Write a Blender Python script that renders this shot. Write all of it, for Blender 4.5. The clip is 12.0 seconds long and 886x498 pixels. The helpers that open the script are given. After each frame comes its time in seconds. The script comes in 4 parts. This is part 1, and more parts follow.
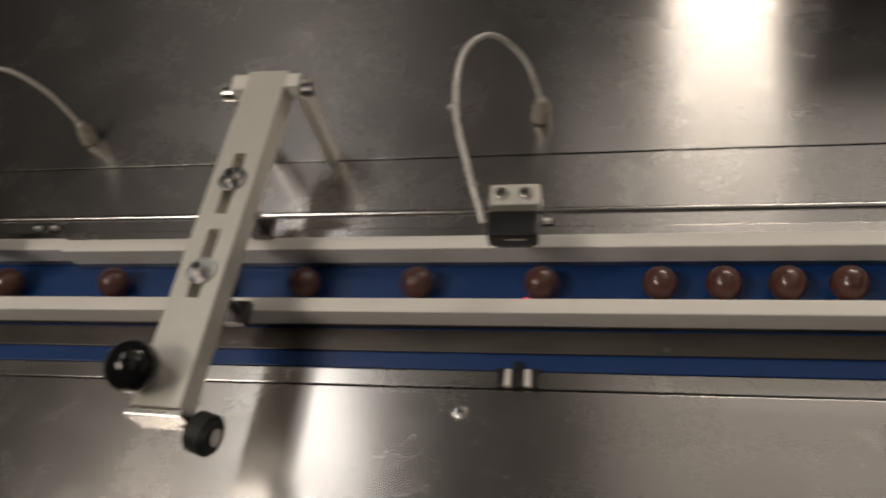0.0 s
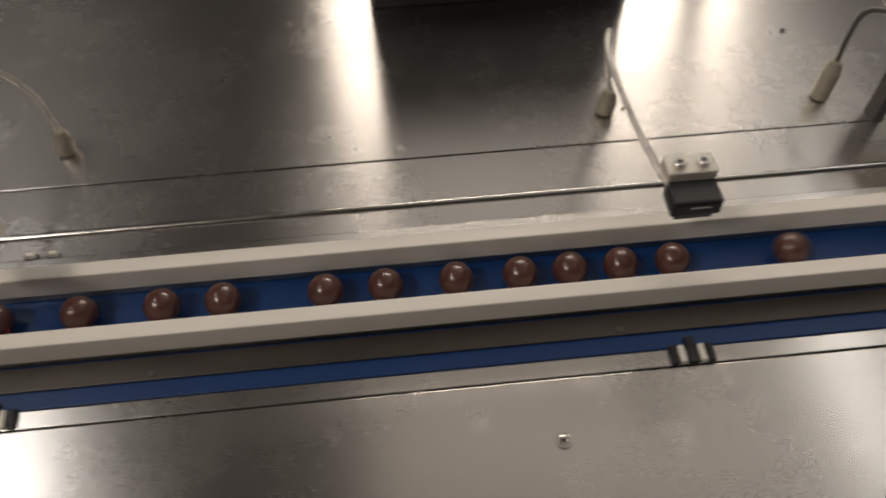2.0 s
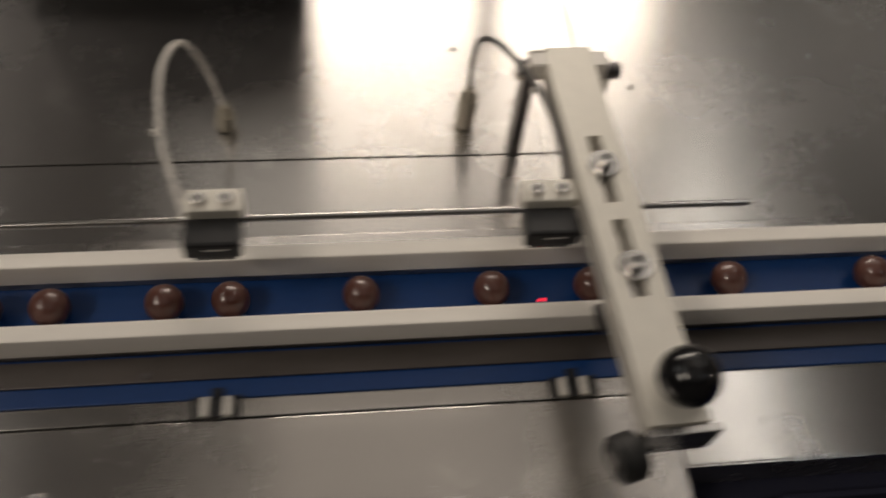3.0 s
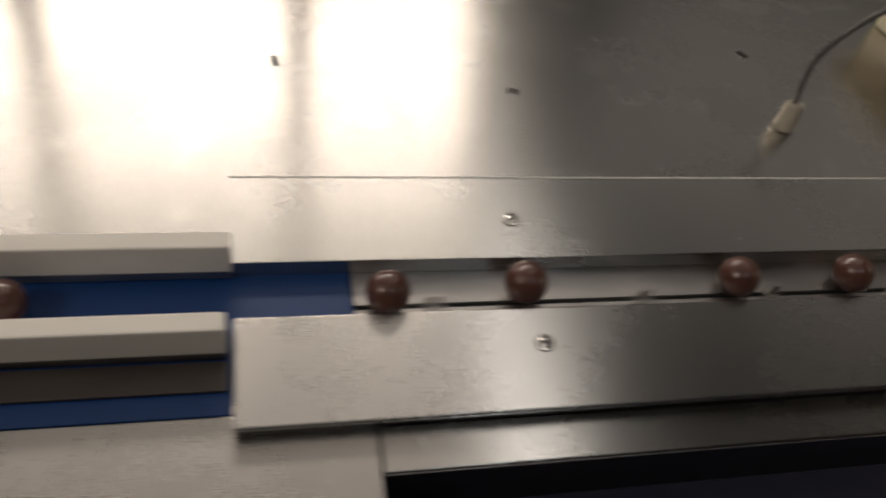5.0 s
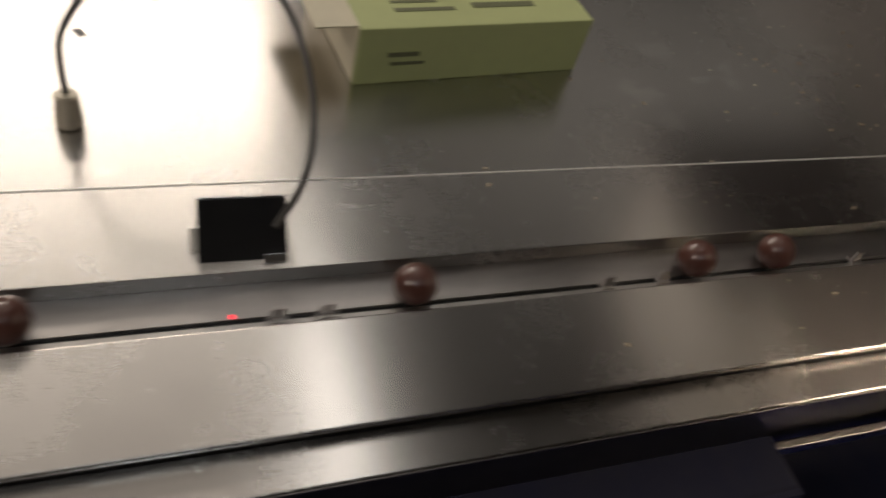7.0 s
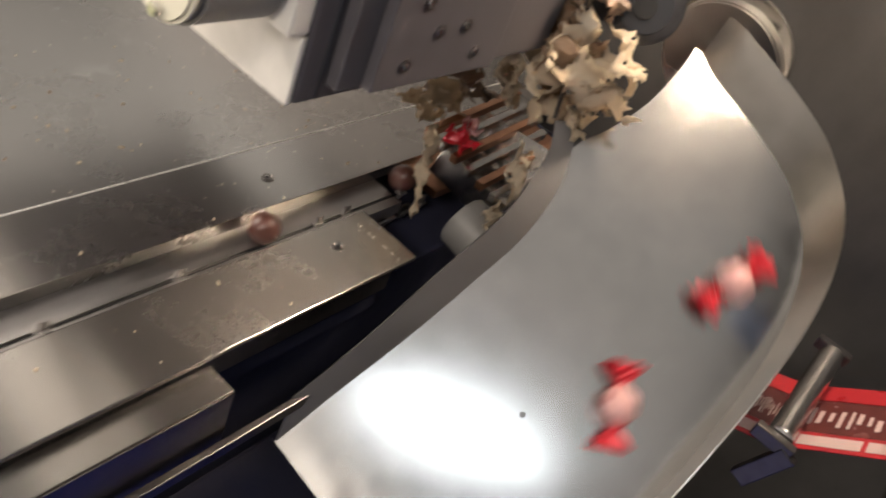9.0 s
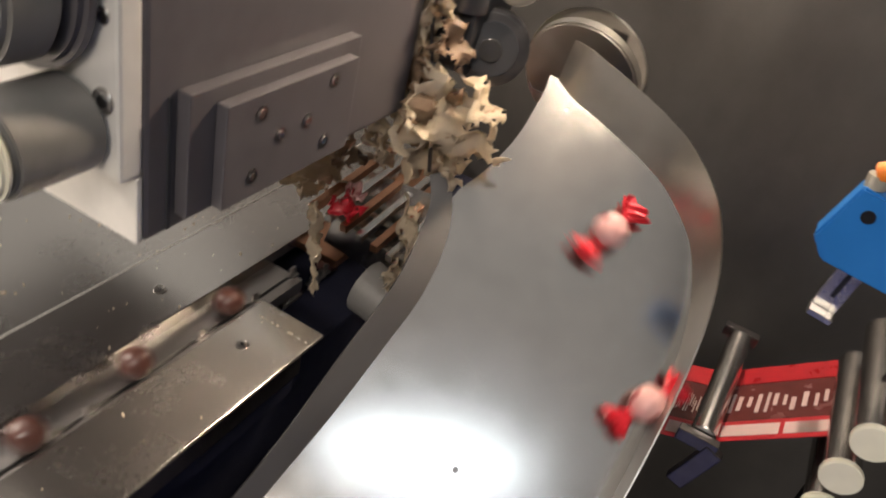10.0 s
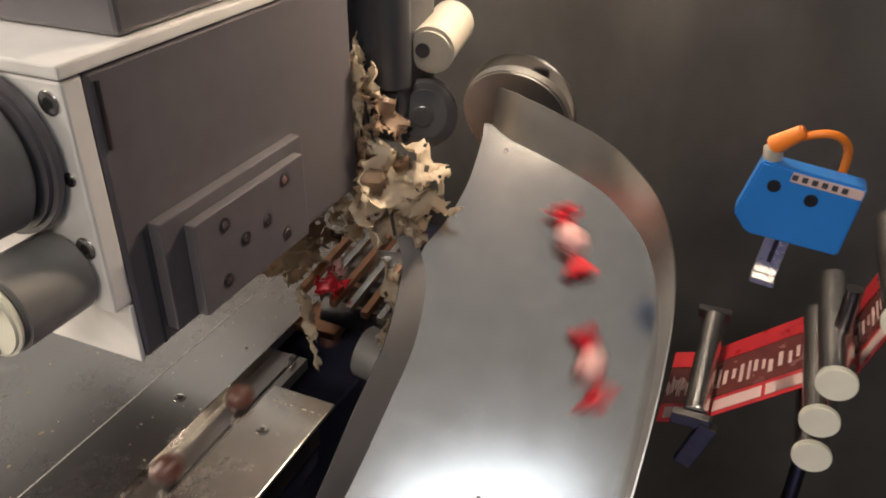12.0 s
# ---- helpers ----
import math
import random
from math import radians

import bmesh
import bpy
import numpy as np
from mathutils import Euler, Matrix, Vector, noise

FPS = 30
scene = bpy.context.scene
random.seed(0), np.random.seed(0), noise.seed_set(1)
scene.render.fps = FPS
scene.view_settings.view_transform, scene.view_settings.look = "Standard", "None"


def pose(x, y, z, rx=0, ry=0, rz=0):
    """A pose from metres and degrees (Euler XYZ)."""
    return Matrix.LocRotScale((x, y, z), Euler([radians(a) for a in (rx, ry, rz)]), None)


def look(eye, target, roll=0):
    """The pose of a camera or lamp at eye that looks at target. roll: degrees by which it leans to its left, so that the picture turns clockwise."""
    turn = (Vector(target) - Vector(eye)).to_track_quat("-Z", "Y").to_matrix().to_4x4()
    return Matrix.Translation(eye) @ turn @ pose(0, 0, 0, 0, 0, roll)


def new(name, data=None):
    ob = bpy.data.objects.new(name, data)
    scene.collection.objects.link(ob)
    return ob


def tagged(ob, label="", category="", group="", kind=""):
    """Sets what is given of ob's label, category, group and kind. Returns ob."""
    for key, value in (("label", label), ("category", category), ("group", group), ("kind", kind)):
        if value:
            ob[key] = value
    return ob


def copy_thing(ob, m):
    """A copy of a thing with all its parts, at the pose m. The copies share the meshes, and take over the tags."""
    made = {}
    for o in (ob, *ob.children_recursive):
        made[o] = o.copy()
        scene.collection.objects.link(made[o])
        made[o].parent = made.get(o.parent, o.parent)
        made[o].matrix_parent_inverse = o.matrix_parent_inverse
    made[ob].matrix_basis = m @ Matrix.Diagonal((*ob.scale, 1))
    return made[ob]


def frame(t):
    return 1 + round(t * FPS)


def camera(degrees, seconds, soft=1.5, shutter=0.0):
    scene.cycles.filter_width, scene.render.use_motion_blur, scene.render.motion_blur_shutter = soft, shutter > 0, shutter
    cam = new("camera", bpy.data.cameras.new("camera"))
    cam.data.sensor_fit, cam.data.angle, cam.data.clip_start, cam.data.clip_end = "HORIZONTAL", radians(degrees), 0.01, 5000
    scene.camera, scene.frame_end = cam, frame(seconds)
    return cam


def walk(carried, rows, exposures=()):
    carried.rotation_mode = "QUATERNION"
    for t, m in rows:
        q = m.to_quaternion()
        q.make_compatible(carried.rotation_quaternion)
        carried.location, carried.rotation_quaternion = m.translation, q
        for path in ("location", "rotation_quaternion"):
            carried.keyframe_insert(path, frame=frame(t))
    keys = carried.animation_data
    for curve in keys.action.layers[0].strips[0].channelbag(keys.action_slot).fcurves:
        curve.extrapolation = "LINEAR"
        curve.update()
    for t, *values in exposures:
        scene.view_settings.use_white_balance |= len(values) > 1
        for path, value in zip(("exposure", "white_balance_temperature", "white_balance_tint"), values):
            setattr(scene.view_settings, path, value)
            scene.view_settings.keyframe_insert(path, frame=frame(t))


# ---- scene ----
cam = camera(58.36, 12.0, soft=1.8, shutter=0.6)
PATH = [
    (0, look((0.5836, -0.2698, 0.4731), (0.4819, -0.0082, 0.0593), -18.30)),
    (0.5, look((0.6406, -0.2752, 0.4634), (0.5774, -0.0025, 0.0490), -13.85)),
    (1, look((0.6910, -0.2690, 0.4564), (0.6555, 0.0058, 0.0401), -10.24)),
    (1.5, look((0.7380, -0.2779, 0.4520), (0.7312, 0.0034, 0.0387), -5.30)),
    (2, look((0.7833, -0.2895, 0.4421), (0.8093, 0.0011, 0.0360), -0.90)),
    (2.5, look((0.8722, -0.2738, 0.4341), (0.9086, 0.0080, 0.0227), 2.11)),
    (3, look((1.0462, -0.2555, 0.4335), (1.1007, 0.0199, 0.0197), 7.17)),
    (3.5, look((1.1661, -0.2280, 0.4376), (1.2212, 0.0453, 0.0225), 8.48)),
    (3.7, look((1.2121, -0.2190, 0.4331), (1.2715, 0.0536, 0.0181), 8.02)),
    (5.3, look((1.5799, -0.2510, 0.3181), (1.7014, 0.0682, -0.0471), 14.79)),
    (5.5, look((1.6124, -0.2478, 0.3194), (1.7437, 0.0684, -0.0449), 15.74)),
    (6, look((1.6948, -0.2020, 0.3005), (1.8867, 0.0797, -0.0653), 21.71)),
    (6.5, look((1.8406, -0.2156, 0.3123), (1.9988, 0.0830, -0.0561), 16.23)),
    (6.7, look((1.8863, -0.2266, 0.3203), (2.0477, 0.0716, -0.0472), 17.17)),
    (8.3, look((2.0979, -0.2484, 0.3365), (2.4035, -0.0298, 0.0066), 27.30)),
    (8.5, look((2.1284, -0.2472, 0.3399), (2.4688, -0.0584, 0.0260), 28.17)),
    (9, look((2.1783, -0.2923, 0.3687), (2.5465, -0.1218, 0.0766), 25.15)),
    (9.5, look((2.1976, -0.2969, 0.3859), (2.5769, -0.1414, 0.0997), 22.49)),
    (10, look((2.2107, -0.3079, 0.4143), (2.5981, -0.1565, 0.1368), 14.93)),
    (10.5, look((2.2112, -0.3231, 0.4296), (2.5983, -0.1685, 0.1534), 7.28)),
    (11, look((2.2063, -0.3376, 0.4361), (2.5927, -0.1700, 0.1665), 2.74)),
    (11.5, look((2.2019, -0.3480, 0.4398), (2.5905, -0.1719, 0.1790), 0.60)),
    (12, look((2.1832, -0.3581, 0.4489), (2.5794, -0.1864, 0.1968), 0.32)),
]
walk(cam, PATH, [(0.0, 0.08), (2.0, 0.1), (3.5, -0.06), (5.5, -0.14), (6.7, -0.22), (8.3, 1.58), (12.0, 1.2)])

# ---- world and lights ----
world = bpy.data.worlds.new("room")
scene.world = world
world.use_nodes = True
world.node_tree.nodes["Background"].inputs[0].default_value = (0.95, 0.9, 0.86, 1)
world.node_tree.nodes["Background"].inputs[1].default_value = 0.06


def area_lamp(name, m, sx, sy, watts, color):
    data = bpy.data.lights.new(name, "AREA")
    data.shape, data.size, data.size_y, data.energy, data.color = "RECTANGLE", sx, sy, watts, color
    ob = new(name, data)
    ob.matrix_world = m
    return ob


# unseen lamp fields of the hall as the steel mirrors them, with added fills
area_lamp("unseen_lamp", pose(1.45, 2.02, 1.6, -8, 0, 0), 2.00, 1.62, 6.8, (1, 0.92, 0.82))
# added lamp from behind, to light the rail tops
area_lamp("unseen_lamp", look((0.85, 2.85, 1.9), (0.85, 0.0, 0.0)), 3.3, 0.35, 50.0, (1, 0.87, 0.74))
area_lamp("unseen_lamp", pose(-0.72, 0.60, 2.45), 0.14, 1.6, 3.2, (1, 0.95, 0.9))
# added fill for the rails, kept out of the steel's mirror paths
area_lamp("unseen_lamp", look((-0.90, -0.90, 2.40), (0.50, 0.0, 0.0)), 1.2, 0.50, 24.0, (1, 0.88, 0.75))
# dim panel standing in for a pale ceiling mirrored in the front deck
area_lamp("unseen_lamp", pose(1.565, 0.85, 2.40), 1.97, 1.05, 2.4, (1, 0.87, 0.74))
area_lamp("unseen_lamp", pose(2.53, 1.05, 2.37), 0.19, 1.3, 2.9, (1, 0.94, 0.87))
area_lamp("unseen_lamp", look((0.02, 0.25, 1.0), (0.1, 0.0, 0.0)), 0.10, 0.40, 0.45, (1, 0.95, 0.9))
area_lamp("unseen_lamp", look((1.93, -0.54, 0.90), (2.59, -0.18, 0.0)), 0.46, 0.12, 0.50, (0.86, 0.94, 1.0)).data.shape = "ELLIPSE"
# added dim panel that greys the chute and lights the housing
area_lamp("unseen_lamp", look((1.75, -0.60, 2.2), (2.5, -0.1, 0.0)), 1.8, 1.8, 2.1, (1, 0.93, 0.85))
# added dim panel for the right deck plate to mirror
area_lamp("unseen_lamp", look((4.0, 2.3, 1.9), (2.4, 0.2, 0.0)), 1.9, 1.3, 1.7, (1, 0.92, 0.82))
# added lamp that brightens the pale wall out of view
area_lamp("unseen_lamp", look((4.4, 0.4, 2.3), (6.0, 0.2, 1.0)), 1.5, 1.5, 8.0, (1, 0.93, 0.84))
# unseen warm lamp, added to brighten the jaws and paper
area_lamp("jaw_fill_lamp", look((2.86, -0.200, 0.50), (2.68, -0.02, 0.06)), 0.07, 0.07, 1.2, (1, 0.80, 0.60))


# ---- materials ----
def material(name, color, rough=0.5, metal=0.0, grain=0.1, scale=60.0, stretch=(1, 1, 1), bump=0.0, spots=None, emit=0.0, coat=0.0, transmission=0.0, aniso=0.0):
    m = bpy.data.materials.new(name)
    m.use_nodes = True
    nt = m.node_tree
    b = nt.nodes["Principled BSDF"]
    co = nt.nodes.new("ShaderNodeTexCoord")
    mp = nt.nodes.new("ShaderNodeMapping")
    mp.inputs["Scale"].default_value = stretch
    nt.links.new(co.outputs["Object"], mp.inputs["Vector"])
    fine = nt.nodes.new("ShaderNodeTexNoise")
    fine.inputs["Scale"].default_value = scale
    fine.inputs["Detail"].default_value = 5
    nt.links.new(mp.outputs["Vector"], fine.inputs["Vector"])
    broad = nt.nodes.new("ShaderNodeTexNoise")
    broad.inputs["Scale"].default_value = 9.0
    broad.inputs["Detail"].default_value = 6
    broad.inputs["Roughness"].default_value = 0.65
    nt.links.new(co.outputs["Object"], broad.inputs["Vector"])
    both = nt.nodes.new("ShaderNodeMath")
    both.operation = "ADD"
    nt.links.new(fine.outputs["Fac"], both.inputs[0])
    nt.links.new(broad.outputs["Fac"], both.inputs[1])
    ramp = nt.nodes.new("ShaderNodeMapRange")
    ramp.inputs["From Min"].default_value, ramp.inputs["From Max"].default_value = 0.6, 1.4
    ramp.inputs["To Min"].default_value, ramp.inputs["To Max"].default_value = 1 - grain, 1 + grain
    nt.links.new(both.outputs[0], ramp.inputs["Value"])
    mix = nt.nodes.new("ShaderNodeMix")
    mix.data_type, mix.blend_type = "RGBA", "MULTIPLY"
    mix.inputs["Factor"].default_value = 1.0
    mix.inputs[6].default_value = (*color, 1)
    nt.links.new(ramp.outputs["Result"], mix.inputs[7])
    out = mix.outputs[2]
    if spots:
        sp = nt.nodes.new("ShaderNodeTexNoise")
        sp.inputs["Scale"].default_value, sp.inputs["Detail"].default_value = spots[1], 4
        nt.links.new(co.outputs["Object"], sp.inputs["Vector"])
        cut = nt.nodes.new("ShaderNodeMapRange")
        cut.inputs["From Min"].default_value, cut.inputs["From Max"].default_value = spots[2], spots[2] + 0.06
        nt.links.new(sp.outputs["Fac"], cut.inputs["Value"])
        mx = nt.nodes.new("ShaderNodeMix")
        mx.data_type = "RGBA"
        nt.links.new(cut.outputs["Result"], mx.inputs["Factor"])
        nt.links.new(out, mx.inputs[6])
        mx.inputs[7].default_value = (*spots[0], 1)
        out = mx.outputs[2]
    nt.links.new(out, b.inputs["Base Color"])
    rr = nt.nodes.new("ShaderNodeMapRange")
    rr.inputs["From Min"].default_value, rr.inputs["From Max"].default_value = 0.6, 1.4
    rr.inputs["To Min"].default_value, rr.inputs["To Max"].default_value = rough * (0.95 if aniso else 0.8), min(rough * (1.08 if aniso else 1.25), 1)
    nt.links.new(both.outputs[0], rr.inputs["Value"])
    nt.links.new(rr.outputs["Result"], b.inputs["Roughness"])
    if aniso:
        smear = nt.nodes.new("ShaderNodeMapRange")
        smear.inputs["From Min"].default_value, smear.inputs["From Max"].default_value = 0.45, 0.85
        smear.inputs["To Max"].default_value = 0.06
        nt.links.new(broad.outputs["Fac"], smear.inputs["Value"])
        total = nt.nodes.new("ShaderNodeMath")
        total.operation = "ADD"
        nt.links.new(rr.outputs["Result"], total.inputs[0])
        nt.links.new(smear.outputs["Result"], total.inputs[1])
        nt.links.new(total.outputs[0], b.inputs["Roughness"])
    b.inputs["Metallic"].default_value = metal
    b.inputs["Coat Weight"].default_value = coat
    b.inputs["Transmission Weight"].default_value = transmission
    if aniso:
        b.inputs["Anisotropic"].default_value = aniso
        tan = nt.nodes.new("ShaderNodeCombineXYZ")
        tan.inputs[1].default_value, tan.inputs[2].default_value = 1.0, 0.25
        nt.links.new(tan.outputs[0], b.inputs["Tangent"])
    if bump:
        bp = nt.nodes.new("ShaderNodeBump")
        bp.inputs["Strength"].default_value, bp.inputs["Distance"].default_value = bump, 0.001
        nt.links.new(fine.outputs["Fac"], bp.inputs["Height"])
        nt.links.new(bp.outputs["Normal"], b.inputs["Normal"])
    if emit:
        b.inputs["Emission Color"].default_value = (*color, 1)
        b.inputs["Emission Strength"].default_value = emit
    return m


def see_through_paper(m, share):
    """Lets light that falls on one side of thin paper glow through to the other."""
    nt = m.node_tree
    b, out = nt.nodes["Principled BSDF"], nt.nodes["Material Output"]
    thin, mix = nt.nodes.new("ShaderNodeBsdfTranslucent"), nt.nodes.new("ShaderNodeMixShader")
    nt.links.new(b.inputs["Base Color"].links[0].from_socket, thin.inputs["Color"])
    mix.inputs[0].default_value = share
    nt.links.new(b.outputs[0], mix.inputs[1])
    nt.links.new(thin.outputs[0], mix.inputs[2])
    nt.links.new(mix.outputs[0], out.inputs["Surface"])


STEEL_DECK = material("brushed_steel_sheet", (0.55, 0.53, 0.51), 0.25, 1.0, 0.05, 300, (1.0, 12, 1), 0.0, spots=((0.63, 0.61, 0.585), 24, 0.62), aniso=0.75)
STEEL_STRIP = material("steel_strip", (0.58, 0.56, 0.54), 0.25, 1.0, 0.05, 300, (1.0, 12, 1), 0.0, aniso=0.75)
STEEL_CHUTE = material("polished_steel_sheet", (0.36, 0.352, 0.345), 0.19, 1.0, 0.08, 60, (1, 1, 1), 0.02)
RIM_STEEL = material("satin_steel_sheet", (0.60, 0.57, 0.53), 0.34, 1.0, 0.10, 45, (1, 1, 1), 0.02)
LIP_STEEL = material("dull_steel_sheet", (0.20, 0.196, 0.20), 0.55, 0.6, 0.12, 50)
STEEL_ROD = material("steel_rod", (0.62, 0.60, 0.58), 0.22, 1.0, 0.08, 80)
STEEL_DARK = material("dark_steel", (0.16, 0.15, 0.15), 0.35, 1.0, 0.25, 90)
CHANNEL = material("worn_channel_steel", (0.42, 0.40, 0.39), 0.38, 1.0, 0.25, 70, (0.3, 1, 1))
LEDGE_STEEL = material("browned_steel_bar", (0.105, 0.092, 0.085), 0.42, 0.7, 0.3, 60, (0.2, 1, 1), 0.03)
ALU = material("cream_aluminium", (0.72, 0.69, 0.62), 0.42, 0.3, 0.06, 90, (1, 1, 1), 0.04)
PLASTIC = material("white_plastic", (0.88, 0.84, 0.78), 0.45, 0.0, 0.08, 60, (0.2, 1, 1), 0.05)
BELT = material("blue_belt", (0.005, 0.042, 0.17), 0.40, 0.0, 0.15, 300, (1, 1, 1), 0.1)
BLACK = material("black_plastic", (0.012, 0.012, 0.013), 0.35, 0.0, 0.2, 90)
RUBBER = material("black_rubber", (0.015, 0.015, 0.015), 0.55, 0.0, 0.2, 90)
GLOSS_BLACK = material("gloss_black_plastic", (0.008, 0.008, 0.009), 0.16, 0.0, 0.1, 50)
CABLE = material("grey_cable", (0.72, 0.69, 0.64), 0.28, 0.2, 0.06, 90)
CABLE_DARK = material("dark_cable", (0.10, 0.095, 0.09), 0.35, 0.1, 0.06, 90)
FITTING = material("nickel_fitting", (0.50, 0.46, 0.38), 0.42, 0.4, 0.1, 120)
CHOCOLATE = material("chocolate", (0.092, 0.035, 0.026), 0.33, 0.0, 0.22, 70, (1, 1, 1), 0.06, None, 0, 0.6)
RED_FOIL = material("red_foil", (0.62, 0.02, 0.035), 0.28, 0.1, 0.2, 90, (1, 1, 1), 0.5)
PINK_FOIL = material("pale_pink_foil", (0.75, 0.42, 0.40), 0.25, 0.1, 0.25, 60, (1, 1, 1), 0.4, ((0.30, 0.03, 0.04), 60, 0.58))
WHITE_FOIL = material("white_print", (0.54, 0.40, 0.38), 0.35, 0.0, 0.1, 80)
FILM_RED = material("red_printed_film", (0.40, 0.022, 0.03), 0.3, 0.0, 0.25, 70)
FILM_BROWN = material("brown_printed_film", (0.11, 0.030, 0.028), 0.25, 0.0, 0.2, 60)
PAPER_BROWN = material("browned_waxed_paper", (0.36, 0.25, 0.17), 0.35, 0.0, 0.3, 50, (1, 1, 1), 0.4, ((0.10, 0.05, 0.03), 50, 0.60))
PAPER = material("torn_paper", (0.72, 0.62, 0.48), 0.5, 0.0, 0.15, 70, (1, 1, 1), 0.4, ((0.45, 0.30, 0.18), 45, 0.62))
see_through_paper(PAPER, 0.45)
see_through_paper(PAPER_BROWN, 0.35)
CARD_GREEN = material("pale_green_card", (0.50, 0.55, 0.26), 0.6, 0.0, 0.06, 90, (1, 1, 1), 0.06)
CARD_CREAM = material("cream_card", (0.74, 0.68, 0.52), 0.6, 0.0, 0.06, 90, (1, 1, 1), 0.06, ((0.55, 0.25, 0.18), 70, 0.70))
INK = material("grey_ink", (0.16, 0.17, 0.09), 0.6, 0.0, 0.1)
HOUSING = material("blue_grey_painted_steel", (0.125, 0.115, 0.124), 0.42, 0.2, 0.14, 70, (1, 1, 1), 0.03)
HOUSING_DARK = material("dark_painted_steel", (0.060, 0.060, 0.066), 0.4, 0.3, 0.15, 40)
MOTOR_GREY = material("grey_cast_metal", (0.24, 0.23, 0.22), 0.48, 0.3, 0.18, 60, (1, 1, 1), 0.05)
PLATE = material("pale_steel_plate", (0.80, 0.77, 0.73), 0.42, 0.15, 0.08, 70)
BASE_BLUE = material("blue_painted_base", (0.015, 0.03, 0.24), 0.35, 0.0, 0.15, 40)
BASE_DARK = material("dark_machine_base", (0.010, 0.011, 0.030), 0.8, 0.0, 0.3, 30)
SENSOR_BLUE = material("blue_sensor_case", (0.02, 0.17, 0.52), 0.38, 0.0, 0.06, 60)
ORANGE = material("orange_plug", (0.85, 0.22, 0.02), 0.4, 0.0, 0.05, 60)
CREAM_CAP = material("cream_cap", (0.80, 0.76, 0.62), 0.4, 0.0, 0.05, 60)
# Steel with the warm glow by the jaws put into its colour.
WARM_STEEL = material("warm_tinted_steel", (0.50, 0.27, 0.17), 0.33, 1.0, 0.25, 60)
LASER = material("red_light_dot", (1.0, 0.03, 0.05), 0.5, emit=2.0)
MACHINE_WALL = material("smeared_dark_panel", (0.095, 0.090, 0.087), 0.42, 0.5, 0.25, 14, (1, 1, 0.5))
WALL = material("hall_wall", (0.10, 0.095, 0.09), 0.6, 0.0, 0.2, 5)
BOUNCE_WALL = material("pale_bounce_wall", (0.62, 0.60, 0.57), 0.6, 0.0, 0.15, 3)


# ---- helpers of this scene ----
def part(name, bm, mat, parent=None, label="", smooth=False):
    me = bpy.data.meshes.new(name)
    bmesh.ops.recalc_face_normals(bm, faces=bm.faces)
    for f in bm.faces:
        f.smooth = smooth
    bm.to_mesh(me)
    bm.free()
    me.materials.append(mat)
    ob = new(name, me)
    if smooth:
        me.set_sharp_from_angle(angle=radians(40))
    if parent:
        ob.parent = parent
    return tagged(ob, label)


def box(x0, x1, y0, y1, z0, z1, bev=0.0, bm=None, m=None):
    one = bmesh.new()
    bmesh.ops.create_cube(one, size=1)
    for v in one.verts:
        v.co = Vector(((x0 + x1) / 2 + v.co.x * (x1 - x0), (y0 + y1) / 2 + v.co.y * (y1 - y0), (z0 + z1) / 2 + v.co.z * (z1 - z0)))
    if bev:
        bmesh.ops.bevel(one, geom=one.edges[:], offset=bev, segments=2, profile=0.6, affect="EDGES")
    return merge(bm, one, m)


def merge(bm, one, m=None):
    if m is not None:
        one.transform(m)
    if bm is None:
        return one
    me = bpy.data.meshes.new("tmp")
    one.to_mesh(me)
    bm.from_mesh(me)
    one.free()
    bpy.data.meshes.remove(me)
    return bm


def rod_between(a, b, r, n=16, bm=None, r2=None, bev=0.0):
    a, b = Vector(a), Vector(b)
    one = bmesh.new()
    bmesh.ops.create_cone(one, cap_ends=True, segments=n, radius1=r, radius2=r if r2 is None else r2, depth=(b - a).length)
    if bev:
        rims = [e for e in one.edges if len(e.link_faces) == 2 and any(len(f.verts) > 4 for f in e.link_faces)]
        bmesh.ops.bevel(one, geom=rims, offset=bev, segments=2, affect="EDGES")
    one.transform(Matrix.Translation((a + b) / 2) @ (b - a).to_track_quat("Z", "Y").to_matrix().to_4x4())
    return merge(bm, one)


def ball_mesh(r, n=24, squash=1.0, bm=None, m=None):
    one = bmesh.new()
    bmesh.ops.create_uvsphere(one, u_segments=n, v_segments=n // 2, radius=r)
    for v in one.verts:
        v.co.z *= squash
    return merge(bm, one, m)


def tube(points, r, n=10, steps=6):
    """A round tube along a smooth line through the points."""
    pts = [Vector(p) for p in points]
    line = []
    for i in range(len(pts) - 1):
        p0, p1, p2, p3 = pts[max(i - 1, 0)], pts[i], pts[i + 1], pts[min(i + 2, len(pts) - 1)]
        for k in range(steps):
            s = k / steps
            line.append(0.5 * ((2 * p1) + (p2 - p0) * s + (2 * p0 - 5 * p1 + 4 * p2 - p3) * s * s + (3 * p1 - p0 - 3 * p2 + p3) * s ** 3))
    line.append(pts[-1])
    bm = bmesh.new()
    rings = []
    for i, p in enumerate(line):
        d = (line[min(i + 1, len(line) - 1)] - line[max(i - 1, 0)]).normalized()
        q = d.to_track_quat("Z", "Y")
        rings.append([bm.verts.new(p + q @ Vector((r * math.cos(a), r * math.sin(a), 0))) for a in [2 * math.pi * k / n for k in range(n)]])
    for a, b in zip(rings, rings[1:]):
        for k in range(n):
            bm.faces.new((a[k], a[(k + 1) % n], b[(k + 1) % n], b[k]))
    bm.faces.new(rings[0][::-1])
    bm.faces.new(rings[-1])
    return bm


